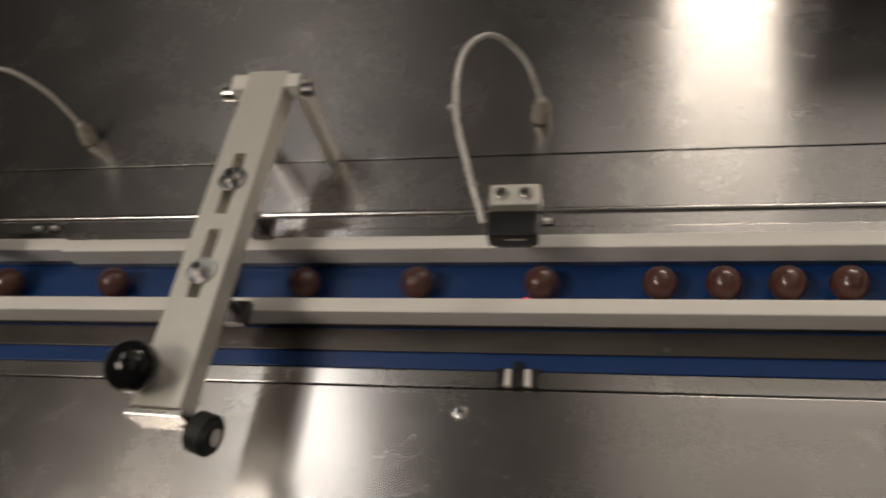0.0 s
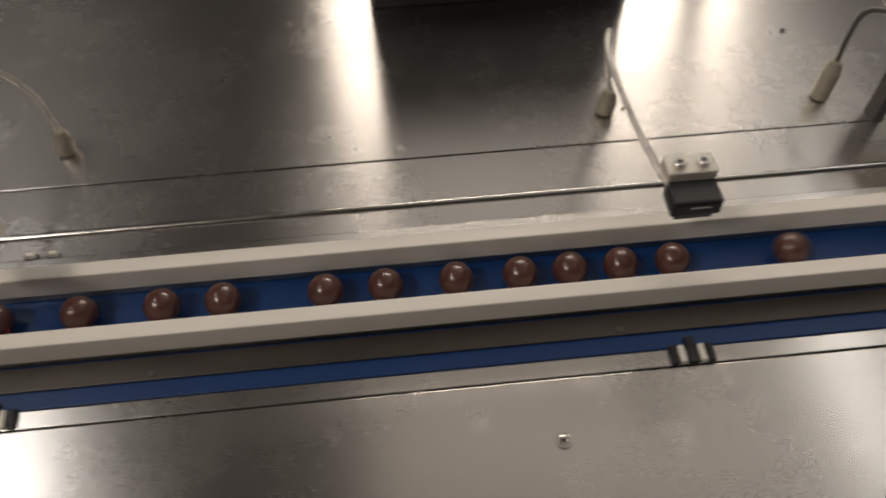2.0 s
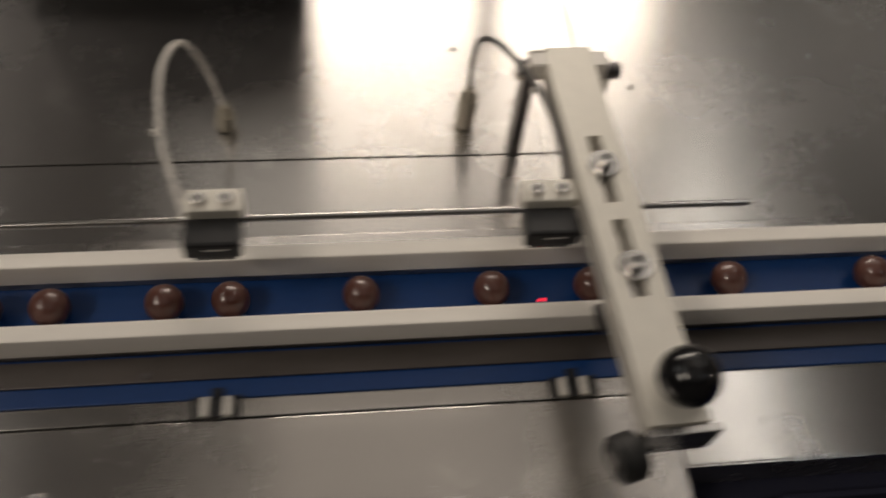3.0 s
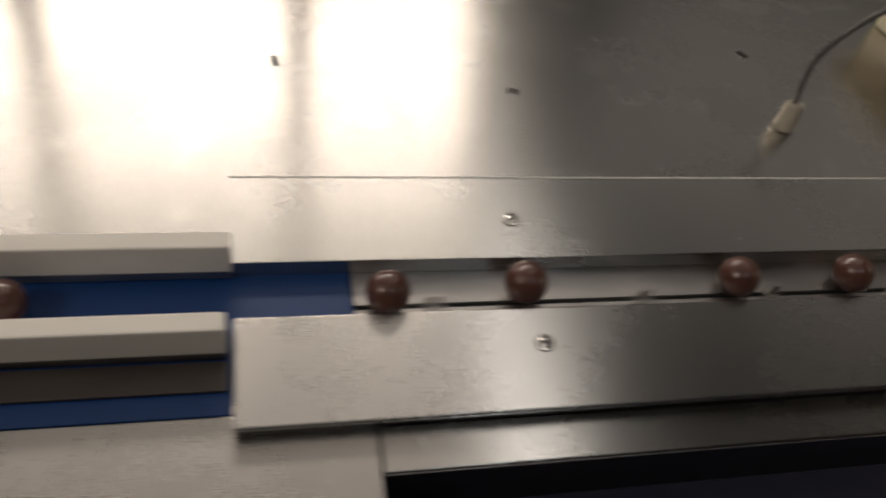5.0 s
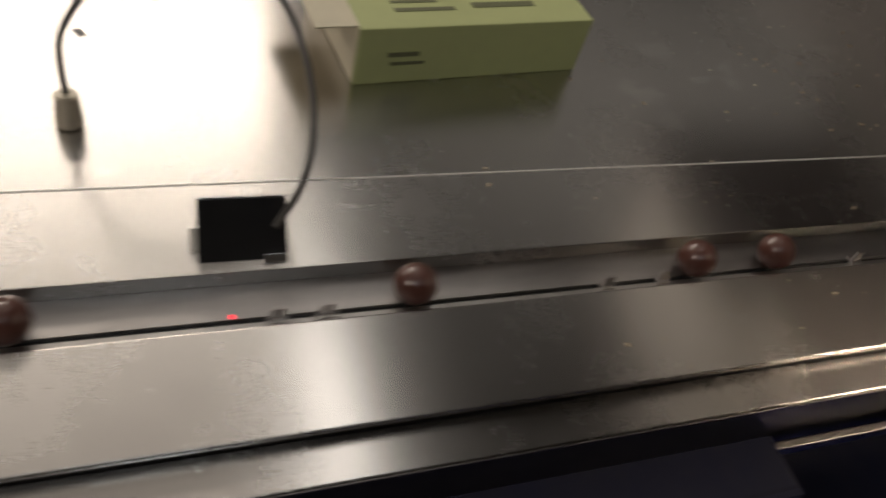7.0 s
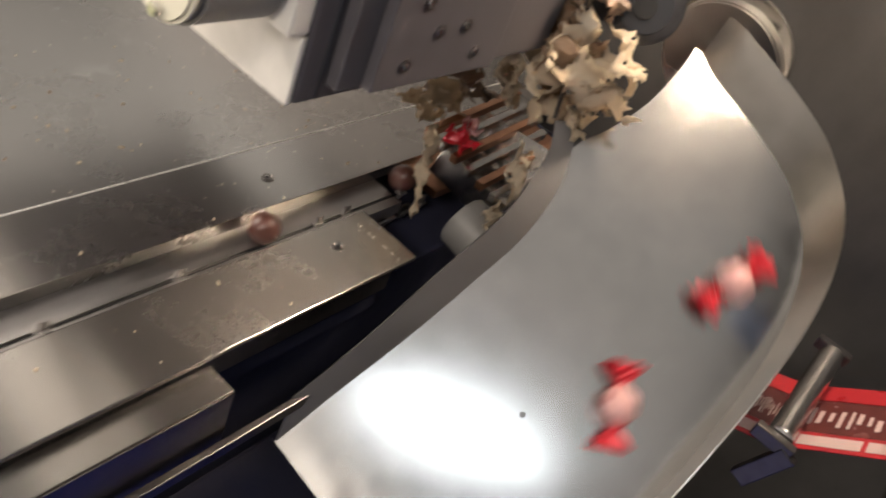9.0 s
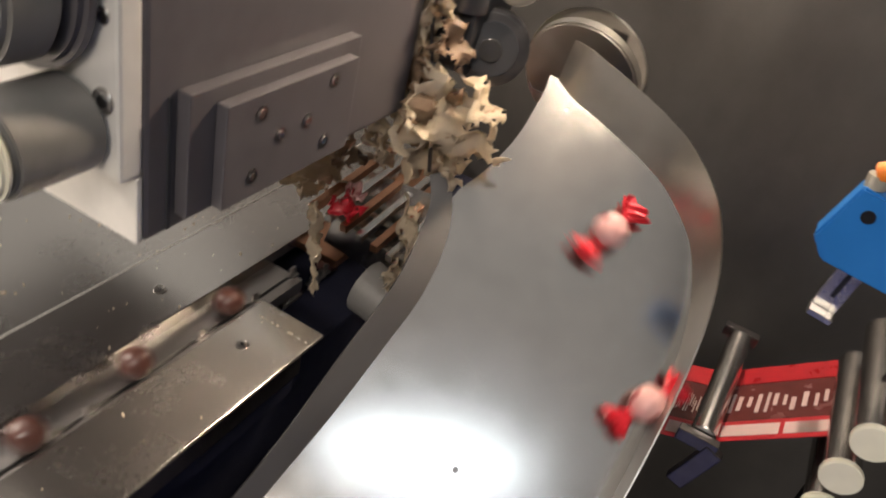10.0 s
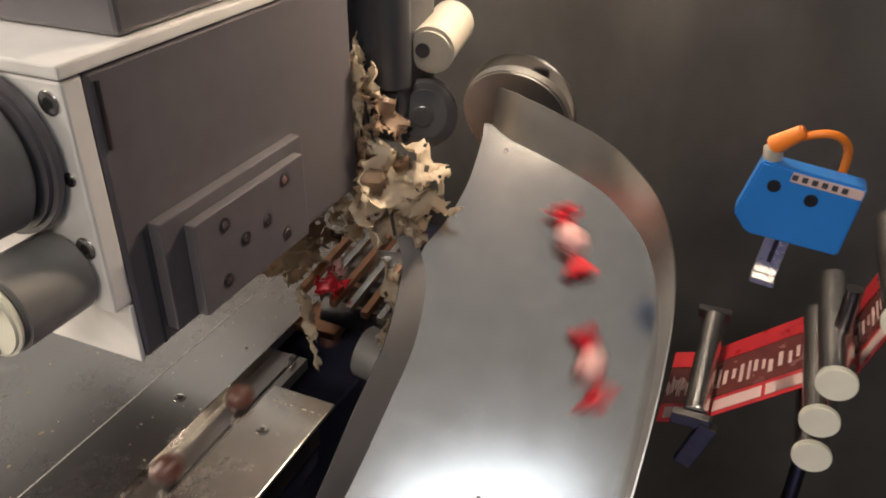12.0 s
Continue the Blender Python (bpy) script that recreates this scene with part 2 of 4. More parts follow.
def thing(name, label, category, at=(0, 0, 0), group=""):
    ob = new(name)
    ob.empty_display_size = 0.01
    ob.location = at
    return tagged(ob, label, category, group)


def structure(name, bm, mat, label, smooth=False):
    return tagged(part(name, bm, mat, None, label, smooth), kind="structure")


# ---- the hall and the machine's body ----
structure("floor", box(-3, 6, -3, 4, -0.95, -0.90), BASE_DARK, "dark hall floor under the machine")
structure("wall_north", box(-3, 6, 3.0, 3.1, -0.90, 2.6), WALL, "dark far wall of the hall")
structure("wall_south", box(-3, 6, -3.1, -3.0, -0.90, 2.6), WALL, "dark wall of the hall")
structure("wall_west", box(-3.1, -3, -3, 3, -0.90, 2.6), WALL, "dark wall of the hall")
# East wall is added out of view and pale, so the steel mirrors grey.
structure("wall_east", box(6, 6.1, -3, 3, -0.90, 2.6), BOUNCE_WALL, "pale unseen wall, added to brighten what the steel mirrors")
structure("ceiling", box(-3, 6, -3, 3, 2.6, 2.7), WALL, "dark hall ceiling")

Z_DECK = -0.011
body = thing("machine_base", "dark blue painted machine base under the steel decks", "machine", (1.0, 0, -0.9))
b = -0.9
part("cabinet", box(-2.4, 1.28, -0.13, 0.95, 0.0, 0.85, 0.004), BASE_DARK, body)
part("cabinet", box(1.284, 2.2, -0.045, 0.95, 0.0, 0.85, 0.004), BASE_DARK, body)
part("lower_cabinet", box(1.284, 2.0, -0.13, -0.048, 0.0, 0.70, 0.004), BASE_DARK, body)
part("front_panel", box(0.9, 1.60, -0.60, -0.137, 0.0, 0.735, 0.006), BASE_BLUE, body, "blue painted front panel")
part("side_ledge", box(0.3, 1.27, -0.135, -0.131, 0.70, 0.86, 0.001), BASE_DARK, body)


def deck(name, x0, x1, y0, y1, label, thick=0.006):
    return structure(name, box(x0, x1, y0, y1, Z_DECK - thick, Z_DECK, 0.0006), STEEL_DECK, label)


deck("deck_back_strip", -1.4, 1.2325, 0.0360, 0.1219, "brushed stainless deck strip behind the belt")
deck("deck_back", -1.4, 1.2325, 0.1231, 1.0, "smeared brushed stainless deck plate")
deck("deck_back_right", 1.2337, 3.3, 0.0360, 1.0, "brushed stainless deck plate with holes and smears")
deck("deck_front_strip", -1.4, 1.2325, -0.0718, -0.0600, "brushed stainless strip in front of the belt")
deck("deck_front", -1.4, 1.2325, -0.32, -0.0730, "brushed stainless front deck plate")
deck("deck_front_right", 1.2337, 1.5735, -0.118, -0.0600, "brushed stainless front deck plate with a folded edge")
structure("deck_front_fold", box(1.2337, 1.506, -0.1195, -0.1182, -0.045, Z_DECK, 0.0004), STEEL_DECK, "folded front edge of the deck plate")
structure("deck_underlay", box(-1.4, 2.60, -0.0601, 0.036, -0.06, -0.022), BASE_DARK, "dark trough under the belt")

# belt, guides, channel
belt = thing("conveyor_belt", "blue plastic conveyor belt carrying chocolate balls", "belt", (0, 0, -0.0125))
part("belt_surface", box(-2.3, 1.568, -0.0595, 0.0350, 0.0, 0.002, 0.0006), BELT, belt)
part("end_roller", rod_between((1.566, -0.05, -0.006), (1.566, 0.034, -0.006), 0.0055), BELT, belt, "", True)

PLASTIC_G = "white guide rails"


def guide(x0, x1, y0, y1, dz, label):
    g = thing("guide_rail", label, "guide rail", (x0, (y0 + y1) / 2, -0.0095), PLASTIC_G)
    w = (y1 - y0) / 2
    top = 0.0257 + dz
    part("rail", box(0, x1 - x0, -w, w, 0.0060, top, 0.0012), PLASTIC, g)
    part("foot", box(0, x1 - x0, -w + 0.0006, w - 0.0006, 0, 0.0057, 0.0006), CHANNEL, g, "dull steel foot strip")
    return g


guide(-1.4, 0.1680, 0.0225, 0.0334, -0.002, "white plastic guide rail behind the blue belt")
guide(0.1690, 1.5064, 0.0196, 0.0305, 0.0, "long white plastic guide rail behind the blue belt")
guide(-1.4, 1.5047, -0.0305, -0.0196, 0.0, "long white plastic guide rail in front of the blue belt")

angle_bar = thing("rail_ledge", "flat dull steel ledge along the foot of the front guide rail", "steel strip", (-1.4, 0, -0.0104))
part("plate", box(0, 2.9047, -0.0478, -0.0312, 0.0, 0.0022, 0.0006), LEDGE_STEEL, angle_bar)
for k in range(9):
    part("screw_head", rod_between((0.22 + 0.3 * k, -0.0440, 0.0021), (0.22 + 0.3 * k, -0.0440, 0.0032), 0.0022, 12, None, None, 0.0003), STEEL_DARK, angle_bar, "", True)

rail_back = thing("support_bar", "flat grey steel bar behind the rear guide rail", "bar", (0, 0, 0))
part("bar", box(-1.4, 1.40, 0.0365, 0.0455, Z_DECK + 0.0005, 0.004, 0.0008), STEEL_STRIP, rail_back)
part("flange", box(-1.4, 1.40, 0.0457, 0.0520, Z_DECK + 0.0005, -0.0085, 0.0005), STEEL_STRIP, rail_back, "low flange of the bar")


def screw(x, y, z, r=0.0055, label="countersunk steel socket screw in the steel"):
    s = thing("screw", label, "screw", (x, y, z), "deck screws")
    bm = bmesh.new()
    prof = [(r, 0.0001), (r * 0.95, 0.0010), (r * 0.72, 0.0011), (r * 0.66, 0.0004), (r * 0.45, 0.0009), (r * 0.30, 0.0009)]
    rings = [[bm.verts.new((q * math.cos(a), q * math.sin(a), h)) for a in [2 * math.pi * k / 24 for k in range(24)]] for q, h in prof]
    for a, c in zip(rings, rings[1:]):
        for k in range(24):
            bm.faces.new((a[k], a[(k + 1) % 24], c[(k + 1) % 24], c[k]))
    part("head", bm, STEEL_ROD, s, "", True)
    part("socket", rod_between((0, 0, 0.0002), (0, 0, 0.0006), r * 0.32, 6), BLACK, s)
    return s


strip_b = thing("cover_strip", "brushed steel cover strip along the rear of the channel", "steel strip", (1.5047, 0, Z_DECK), "cover strips")
part("plate", box(0, 1.45, 0.0228, 0.0859, 0.0, 0.011, 0.0005), STEEL_STRIP, strip_b)
# Pale material along the fold carries the edge's bright line of light.
part("rear_fold", box(0, 1.45, 0.0859, 0.0870, 0.0, 0.0113, 0.0004), PLATE, strip_b, "folded rear edge, its bright glint put in as pale plate")
strip_f = thing("cover_strip", "brushed steel cover strip along the front of the channel", "steel strip", (1.5079, 0, Z_DECK), "cover strips")
bm = box(0, 1.1091, -0.0717, -0.0108, 0.0055, 0.0092, 0.0010)
part("plate", bm, STEEL_STRIP, strip_f)
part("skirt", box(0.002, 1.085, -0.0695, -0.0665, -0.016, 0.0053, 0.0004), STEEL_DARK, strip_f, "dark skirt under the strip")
part("inner_wall", box(0.0, 1.1091, -0.0150, -0.0112, 0.0005, 0.0054), STEEL_STRIP, strip_f)
ledge = thing("ledge", "lower steel ledge in front of the cover strip", "ledge", (1.508, 0, Z_DECK))
part("plate", box(0.0, 0.0655, -0.118, -0.0700, -0.006, -0.0005, 0.0005), STEEL_DECK, ledge)
part("plate", box(0.0665, 0.917, -0.0935, -0.0700, -0.006, -0.0005, 0.0008), STEEL_DECK, ledge)
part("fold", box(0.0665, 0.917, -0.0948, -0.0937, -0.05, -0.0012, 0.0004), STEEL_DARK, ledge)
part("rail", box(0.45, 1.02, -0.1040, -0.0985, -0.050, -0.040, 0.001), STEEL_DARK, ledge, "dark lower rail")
chan = thing("channel", "worn steel channel floor with a slot for the chain", "channel", (1.569, 0, -0.0219))
part("floor_front", box(0, 1.10, -0.0108, -0.0022, 0.0, 0.011), CHANNEL, chan)
part("floor_back", box(0, 1.10, 0.0010, 0.0228, 0.0, 0.011), CHANNEL, chan)
part("slot", box(0, 1.10, -0.0022, 0.0010, 0.0, 0.0085), BLACK, chan, "black slot of the chain")

for x, y, z in ((1.6638, 0.0514, 0.0), (2.5688, 0.0514, 0.0)):
    screw(x, y, z)
for x, y, z in ((1.6638, -0.0337, -0.0018), (2.5661, -0.0337, -0.0018)):
    screw(x, y, z)
screw(0.4897, -0.0894, Z_DECK)
screw(0.8699, -0.1134, Z_DECK)
screw(1.27, 0.19, Z_DECK, 0.003, "small steel screw head in the deck")


def deck_hole(x, y, rot, long):
    h = thing("deck_hole", "small dark slotted hole in the steel deck", "hole", (x, y, Z_DECK + 0.0002), "deck holes")
    m = pose(0, 0, 0, 0, 0, rot)
    part("hole", box(-0.003, 0.003, -long / 2, long / 2, 0, 0.0004, 0.0001, None, m), BLACK, h)
    part("rim", box(-0.0036, 0.0036, -long / 2 - 0.0008, long / 2 + 0.0008, -0.0001, 0.0002, 0, None, m), STEEL_ROD, h)


for x, y, r, l in ((1.6974, 0.1847, 70, 0.009), (1.9042, 0.2401, 30, 0.010), (1.5326, 0.2108, 10, 0.012), (0.80, 0.33, 60, 0.005), (1.13, 0.235, 60, 0.004), (1.235, 0.17, 60, 0.004)):
    deck_hole(x, y, r, l)


# ---- sensors on the long rod ----
rod = thing("sensor_rod", "long thin steel rod over the belt that holds the sensors", "rod", (0, 0.0182, 0.0613))
part("rod", rod_between((-1.0, 0, 0), (1.2852, 0, 0), 0.0022, 14, None, None, 0.0004), STEEL_ROD, rod, "", True)


def clamp_sensor(x, cable, plug, mat):
    s = thing("belt_sensor", "black sensor with a pale rod clamp and curved cable", "sensor", (x, 0.0182, 0.05), "belt sensors")
    part("case", box(-0.0158, 0.0160, -0.0205, -0.0015, 0.0020, 0.0150, 0.0020), BLACK, s, "black sensor case")
    part("lens_skirt", box(-0.0120, 0.0125, -0.0185, -0.0035, -0.0030, 0.0022, 0.0010), GLOSS_BLACK, s)
    part("print", box(-0.004, 0.008, -0.0207, -0.0203, 0.0095, 0.0105), CABLE, s, "grey printed bar")
    part("clamp", box(-0.0150, 0.0165, -0.0010, 0.0150, 0.0030, 0.0205, 0.0012), ALU, s, "pale aluminium clamp")
    for dx in (-0.0072, 0.0078):
        part("bolt", rod_between((dx, 0.0060, 0.0200), (dx, 0.0060, 0.0245), 0.0040, 18, None, None, 0.0005), STEEL_ROD, s, "", True)
        part("bolt_socket", rod_between((dx, 0.0060, 0.0244), (dx, 0.0060, 0.0247), 0.0019, 6), BLACK, s)
    base = Vector((x, 0.0182, 0.05))
    part("cable", tube([Vector(c) - base for c in cable] + [Vector(plug) - base], 0.0021, 10, 6), mat, s, "", True)
    p = Vector(plug) - base
    part("cable_tie", rod_between(Vector(cable[2]) - base + Vector((-0.0035, 0, -0.002)), Vector(cable[2]) - base + Vector((-0.0035, 0, 0.002)), 0.0012), PLASTIC, s)
    part("plug_collar", rod_between(p + Vector((0, 0, -0.006)), p + Vector((0, 0, 0.003)), 0.0064, 16, None, 0.0042, 0.0008), FITTING, s, "", True)
    part("plug", rod_between((p.x - 0.002, p.y - 0.002, -0.0608), p + Vector((0, 0, -0.006)), 0.0072, 18, None, None, 0.0008), FITTING, s, "nickel cable gland", True)
    return s


clamp_sensor(0.5255, [(0.506, 0.011, 0.060), (0.496, 0.042, 0.075), (0.485, 0.087, 0.085), (0.486, 0.137, 0.085), (0.504, 0.159, 0.080), (0.524, 0.168, 0.045)], (0.5335, 0.160, 0.008), CABLE)
clamp_sensor(0.9665, [(0.953, 0.014, 0.060), (0.944, 0.040, 0.070), (0.936, 0.068, 0.080), (0.933, 0.114, 0.085), (0.941, 0.144, 0.080), (0.949, 0.158, 0.045)], (0.9560, 0.157, 0.008), CABLE)
clamp_sensor(1.1600, [(1.175, 0.027, 0.060), (1.172, 0.059, 0.075), (1.163, 0.092, 0.085), (1.146, 0.138, 0.080), (1.136, 0.155, 0.070), (1.132, 0.156, 0.050)], (1.1325, 0.155, 0.022), CABLE_DARK)
clamp_sensor(0.10, [(0.090, 0.011, 0.060), (0.080, 0.042, 0.075), (0.073, 0.087, 0.085), (0.078, 0.137, 0.085), (0.096, 0.160, 0.076), (0.116, 0.163, 0.045)], (0.1295, 0.156, 0.008), CABLE)


def lower_bracket(x):
    b = thing("bracket", "small black bracket with two steel pins at the deck edge", "bracket", (x, -0.0600, Z_DECK), "lower brackets")
    part("block", box(-0.003, 0.003, -0.0010, 0.0060, -0.0012, 0.004, 0.0006), BLACK, b)
    for dx, w in ((-0.0120, 0.0020), (0.0, 0.0032), (0.0120, 0.0020)):
        part("fin", box(dx - w, dx + w, -0.0118, 0.0012, 0.0, 0.0035, 0.0005), BLACK, b)
    for dx in (-0.0065, 0.0065):
        part("pin", rod_between((dx, -0.0112, 0.0022), (dx, 0.0005, 0.0022), 0.0023, 12, None, None, 0.0004), PLASTIC, b, "bright pin", True)


def rear_clip(x):
    c = thing("clip", "pair of small bright clips on the steel behind the rail", "clip", (x, 0.0580, Z_DECK), "rear clips")
    for dx in (-0.0078, 0.0078):
        part("clip_head", box(dx - 0.0030, dx + 0.0030, -0.0016, 0.0016, 0.0, 0.0050, 0.0008), PLASTIC, c)
        part("clip_base", box(dx - 0.0045, dx + 0.0045, -0.0024, 0.0024, 0.0, 0.0010, 0.0003), BLACK, c)


for x in (0.1245, 0.5330):
    rear_clip(x)
for x in (0.5255, 0.962, 1.175):
    lower_bracket(x)


# ---- folding clamp arms over the belt ----
def clamp_arm(x, lean, knob_dx, side, label):
    a = thing("clamp_arm", label, "clamp arm", (x, 0.0, Z_DECK), "clamp arms")
    h = 0.083
    tilt = pose(0, 0, h, 0, 0, lean)
    w = 0.0157
    bm = bmesh.new()
    for x0, x1, y0, y1 in ((-w, -0.0042, -0.125, 0.138), (0.0042, w, -0.125, 0.138), (-0.0042, 0.0042, 0.060, 0.138), (-0.0042, 0.0042, -0.003, 0.009), (-0.0042, 0.0042, -0.125, -0.054)):
        box(x0, x1, y0, y1, -0.012, 0.006, 0.0, bm, tilt)
    bmesh.ops.remove_doubles(bm, verts=bm.verts, dist=0.00001)
    part("arm_plate", bm, ALU, a, "pale aluminium plate with two slots")
    for y in (0.037, -0.035):
        p = tilt @ Vector((0.001, y, 0.006))
        part("washer", rod_between(p, p + Vector((0, 0, 0.002)), 0.0098, 24, None, None, 0.0005), STEEL_ROD, a, "", True)
        part("bolt", rod_between(p + Vector((0, 0, 0.002)), p + Vector((0, 0, 0.0075)), 0.0052, 18, None, None, 0.0006), STEEL_ROD, a, "", True)
        part("bolt_socket", rod_between(p + Vector((0, 0, 0.0074)), p + Vector((0, 0, 0.0077)), 0.0026, 6), BLACK, a)
        part("stud", rod_between((p.x, p.y, 0.018), p - Vector((0, 0, 0.004)), 0.0035, 12), STEEL_DARK, a, "", True)
        part("holder", box(p.x - 0.008, p.x + 0.008, min(p.y, p.y) - 0.009, p.y + 0.009, 0.0275, 0.034, 0.001), STEEL_DARK, a)
    hinge = tilt @ Vector((0, 0.128, 0.0))
    for s in (-1, 1):
        part("hinge_block", box(hinge.x + s * w, hinge.x + s * (w + 0.010), hinge.y - 0.0065, hinge.y + 0.0065, h - 0.006, h + 0.006, 0.001), PLASTIC, a, "white hinge block")
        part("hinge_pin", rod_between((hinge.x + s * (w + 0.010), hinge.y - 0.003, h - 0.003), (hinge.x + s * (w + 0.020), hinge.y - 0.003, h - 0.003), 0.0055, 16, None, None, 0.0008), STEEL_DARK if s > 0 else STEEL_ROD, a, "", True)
        bm = bmesh.new()
        x0, x1 = hinge.x + s * (w + 0.006), hinge.x + s * (w + 0.014)
        one = [bm.verts.new(c) for c in ((x0, 0.134, h), (x1, 0.134, h), (x1, 0.122, h), (x0, 0.122, h), (x0, 0.134, 0.0), (x1, 0.134, 0.0), (x1, 0.120, 0.0), (x0, 0.120, 0.0))]
        for q in ((0, 1, 2, 3), (7, 6, 5, 4), (0, 4, 5, 1), (1, 5, 6, 2), (2, 6, 7, 3), (3, 7, 4, 0)):
            bm.faces.new([one[k] for k in q])
        # Left leg darkened: shade and mirrored dark are put into its colour.
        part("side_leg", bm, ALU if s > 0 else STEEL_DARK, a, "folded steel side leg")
    grip = tilt @ Vector((knob_dx, -0.108, 0.022))
    part("knob", ball_mesh(0.0155, 28, 0.95, None, Matrix.Translation(grip)), GLOSS_BLACK, a, "black ball knob", True)
    part("knob_stem", rod_between(tilt @ Vector((knob_dx * 0.6, -0.108, 0.004)), grip, 0.005, 14), STEEL_ROD, a, "", True)
    part("end_plate", box(-0.019 - 0.002 * side, 0.019 - 0.002 * side, -0.130, -0.1255, -0.020, 0.004, 0.0008, None, tilt), STEEL_STRIP, a)
    r0, r1 = tilt @ Vector((side * 0.006, -0.127, -0.012)), tilt @ Vector((side * 0.022, -0.132, -0.016))
    part("axle", rod_between(r0, r1, 0.0025), STEEL_ROD, a, "", True)
    part("latch_roller", rod_between(r1 - Vector((side * 0.006, -0.002, 0)), r1 + Vector((side * 0.008, -0.002, 0)), 0.0125, 24, None, None, 0.002), RUBBER, a, "black rubber latch roller", True)
    part("roller_hub", rod_between(r1 + Vector((side * 0.0078, -0.002, 0)), r1 + Vector((side * 0.0095, -0.0022, 0)), 0.0055, 16), STEEL_ROD, a, "", True)
    return a


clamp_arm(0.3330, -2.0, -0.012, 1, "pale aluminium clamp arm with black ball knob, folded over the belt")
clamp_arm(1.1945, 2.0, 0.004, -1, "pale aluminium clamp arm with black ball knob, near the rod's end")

# ---- last sensor and card box ----
s = thing("channel_sensor", "black sensor above the channel with a dark cable", "sensor", (1.983, 0.038, 0.0))
tl = pose(0, 0, 0.010, 55, 0, -1)
part("plate", box(-0.0225, 0.0225, -0.020, 0.020, -0.001, 0.001, 0.0004, None, tl), BLACK, s, "black mounting plate")
part("case", box(-0.021, 0.017, -0.026, 0.006, -0.020, -0.001, 0.003, None, tl), BLACK, s, "black sensor case")
part("plate_edge", box(-0.0225, 0.0225, 0.0201, 0.0211, -0.0012, 0.0016, 0.0003, None, tl), STEEL_ROD, s, "bright folded plate edge")
part("clip", box(0.010, 0.022, -0.014, -0.009, 0.0012, 0.004, 0.0006, None, tl), STEEL_ROD, s)
part("film_scrap", box(-0.026, -0.020, -0.020, 0.004, -0.006, -0.0055, 0, None, tl), PLASTIC, s)
part("foot", box(-0.008, 0.008, 0.008, 0.016, -0.001, 0.006, 0.001), STEEL_DARK, s)
pts = [(1.999, 0.036, 0.018), (2.013, 0.046, 0.040), (2.020, 0.067, 0.060), (2.020, 0.100, 0.076), (2.010, 0.145, 0.086), (1.973, 0.165, 0.090), (1.928, 0.160, 0.082), (1.901, 0.160, 0.046), (1.899, 0.154, 0.010)]
part("cable", tube([Vector(p) - Vector((1.983, 0.038, 0)) for p in pts], 0.0021, 10, 6), CABLE_DARK, s, "", True)
part("plug", rod_between((1.899 - 1.983, 0.151 - 0.038, Z_DECK), (1.899 - 1.983, 0.153 - 0.038, 0.010), 0.0080, 18, None, 0.0066, 0.0010), FITTING, s, "nickel cable gland", True)

bx = thing("card_box", "flat pale green card box lying on the steel deck", "box", (2.075, 0.186, Z_DECK))
bx.rotation_euler = (0, 0, radians(6.0))
part("carton", box(0.0, 0.181, 0.0, 0.110, 0.0, 0.045, 0.0012), CARD_GREEN, bx)
part("end_flap", box(-0.0012, -0.0002, 0.002, 0.108, 0.001, 0.044, 0.0003), CARD_CREAM, bx, "cream card end with red print")
part("side_flap", box(-0.030, 0.0, 0.004, 0.108, 0.0440, 0.0452, 0.0003, None, pose(0, 0, 0, 0, 0, 0)), CARD_CREAM, bx, "cream flap")
for x0, x1, y0, y1 in ((0.03, 0.075, 0.018, 0.022), (0.03, 0.065, 0.028, 0.031), (0.09, 0.14, 0.020, 0.026)):
    part("print_bar", box(x0, x1, y0, y1, 0.0451, 0.0454), INK, bx, "grey printed bar")
for x0, x1, z0, z1 in ((0.022, 0.045, 0.022, 0.0255), (0.025, 0.050, 0.015, 0.0175)):
    part("print_bar", box(x0, x1, -0.0004, 0.0001, z0, z1), INK, bx, "grey printed bar")

# dark machine parts that stand at the back of the deck, seen mirrored in it
for x0, x1, y0, h, deep in ((-1.3, 0.69, 0.80, 0.75, 0.16), (0.775, 1.010, 0.305, 0.19, 0.20)):
    cab = thing("rear_cabinet", "dark rear cabinet standing on the back of the steel deck", "cabinet", ((x0 + x1) / 2, y0, Z_DECK), "rear cabinets")
    w = (x1 - x0) / 2
    part("carcass", box(-w, w, 0.0, deep, 0.0, h, 0.004), HOUSING_DARK, cab)
    part("door", box(-w + 0.01, w - 0.01, -0.011, -0.0005, 0.02, h - 0.02, 0.002), HOUSING_DARK, cab)
for x in (1.245, 1.575):
    pst = thing("rear_post", "thin grey post at the back of the steel deck", "post", (x, 0.66, Z_DECK), "rear posts")
    part("post", box(-0.014, 0.014, -0.014, 0.014, 0.004, 0.95, 0.002), HOUSING, pst)
    part("foot", box(-0.03, 0.03, -0.03, 0.03, 0.0, 0.004, 0.001), HOUSING, pst)


# ---- overhanging gear housing and motor ----
HX, HY, HZ = 2.449, -0.053, 0.158
hs = thing("gear_housing", "blue-grey painted gear housing that overhangs the channel", "housing", (HX, HY, HZ))
part("shell", box(0.004, 0.258, 0.0, 0.36, 0.0, 0.172, 0.003), HOUSING, hs)
part("upper_shell", box(0.034, 0.258, 0.003, 0.36, 0.1805, 0.30, 0.003), HOUSING, hs, "darker set-back upper housing")
part("end_plate", box(-0.010, 0.0035, 0.0005, 0.30, 0.040, 0.1715, 0.002), PLATE, hs, "pale steel end plate")
part("lower_plate", box(0.0, 0.0035, 0.0005, 0.12, 0.0, 0.039, 0.001), PLATE, hs, "pale lower end plate")
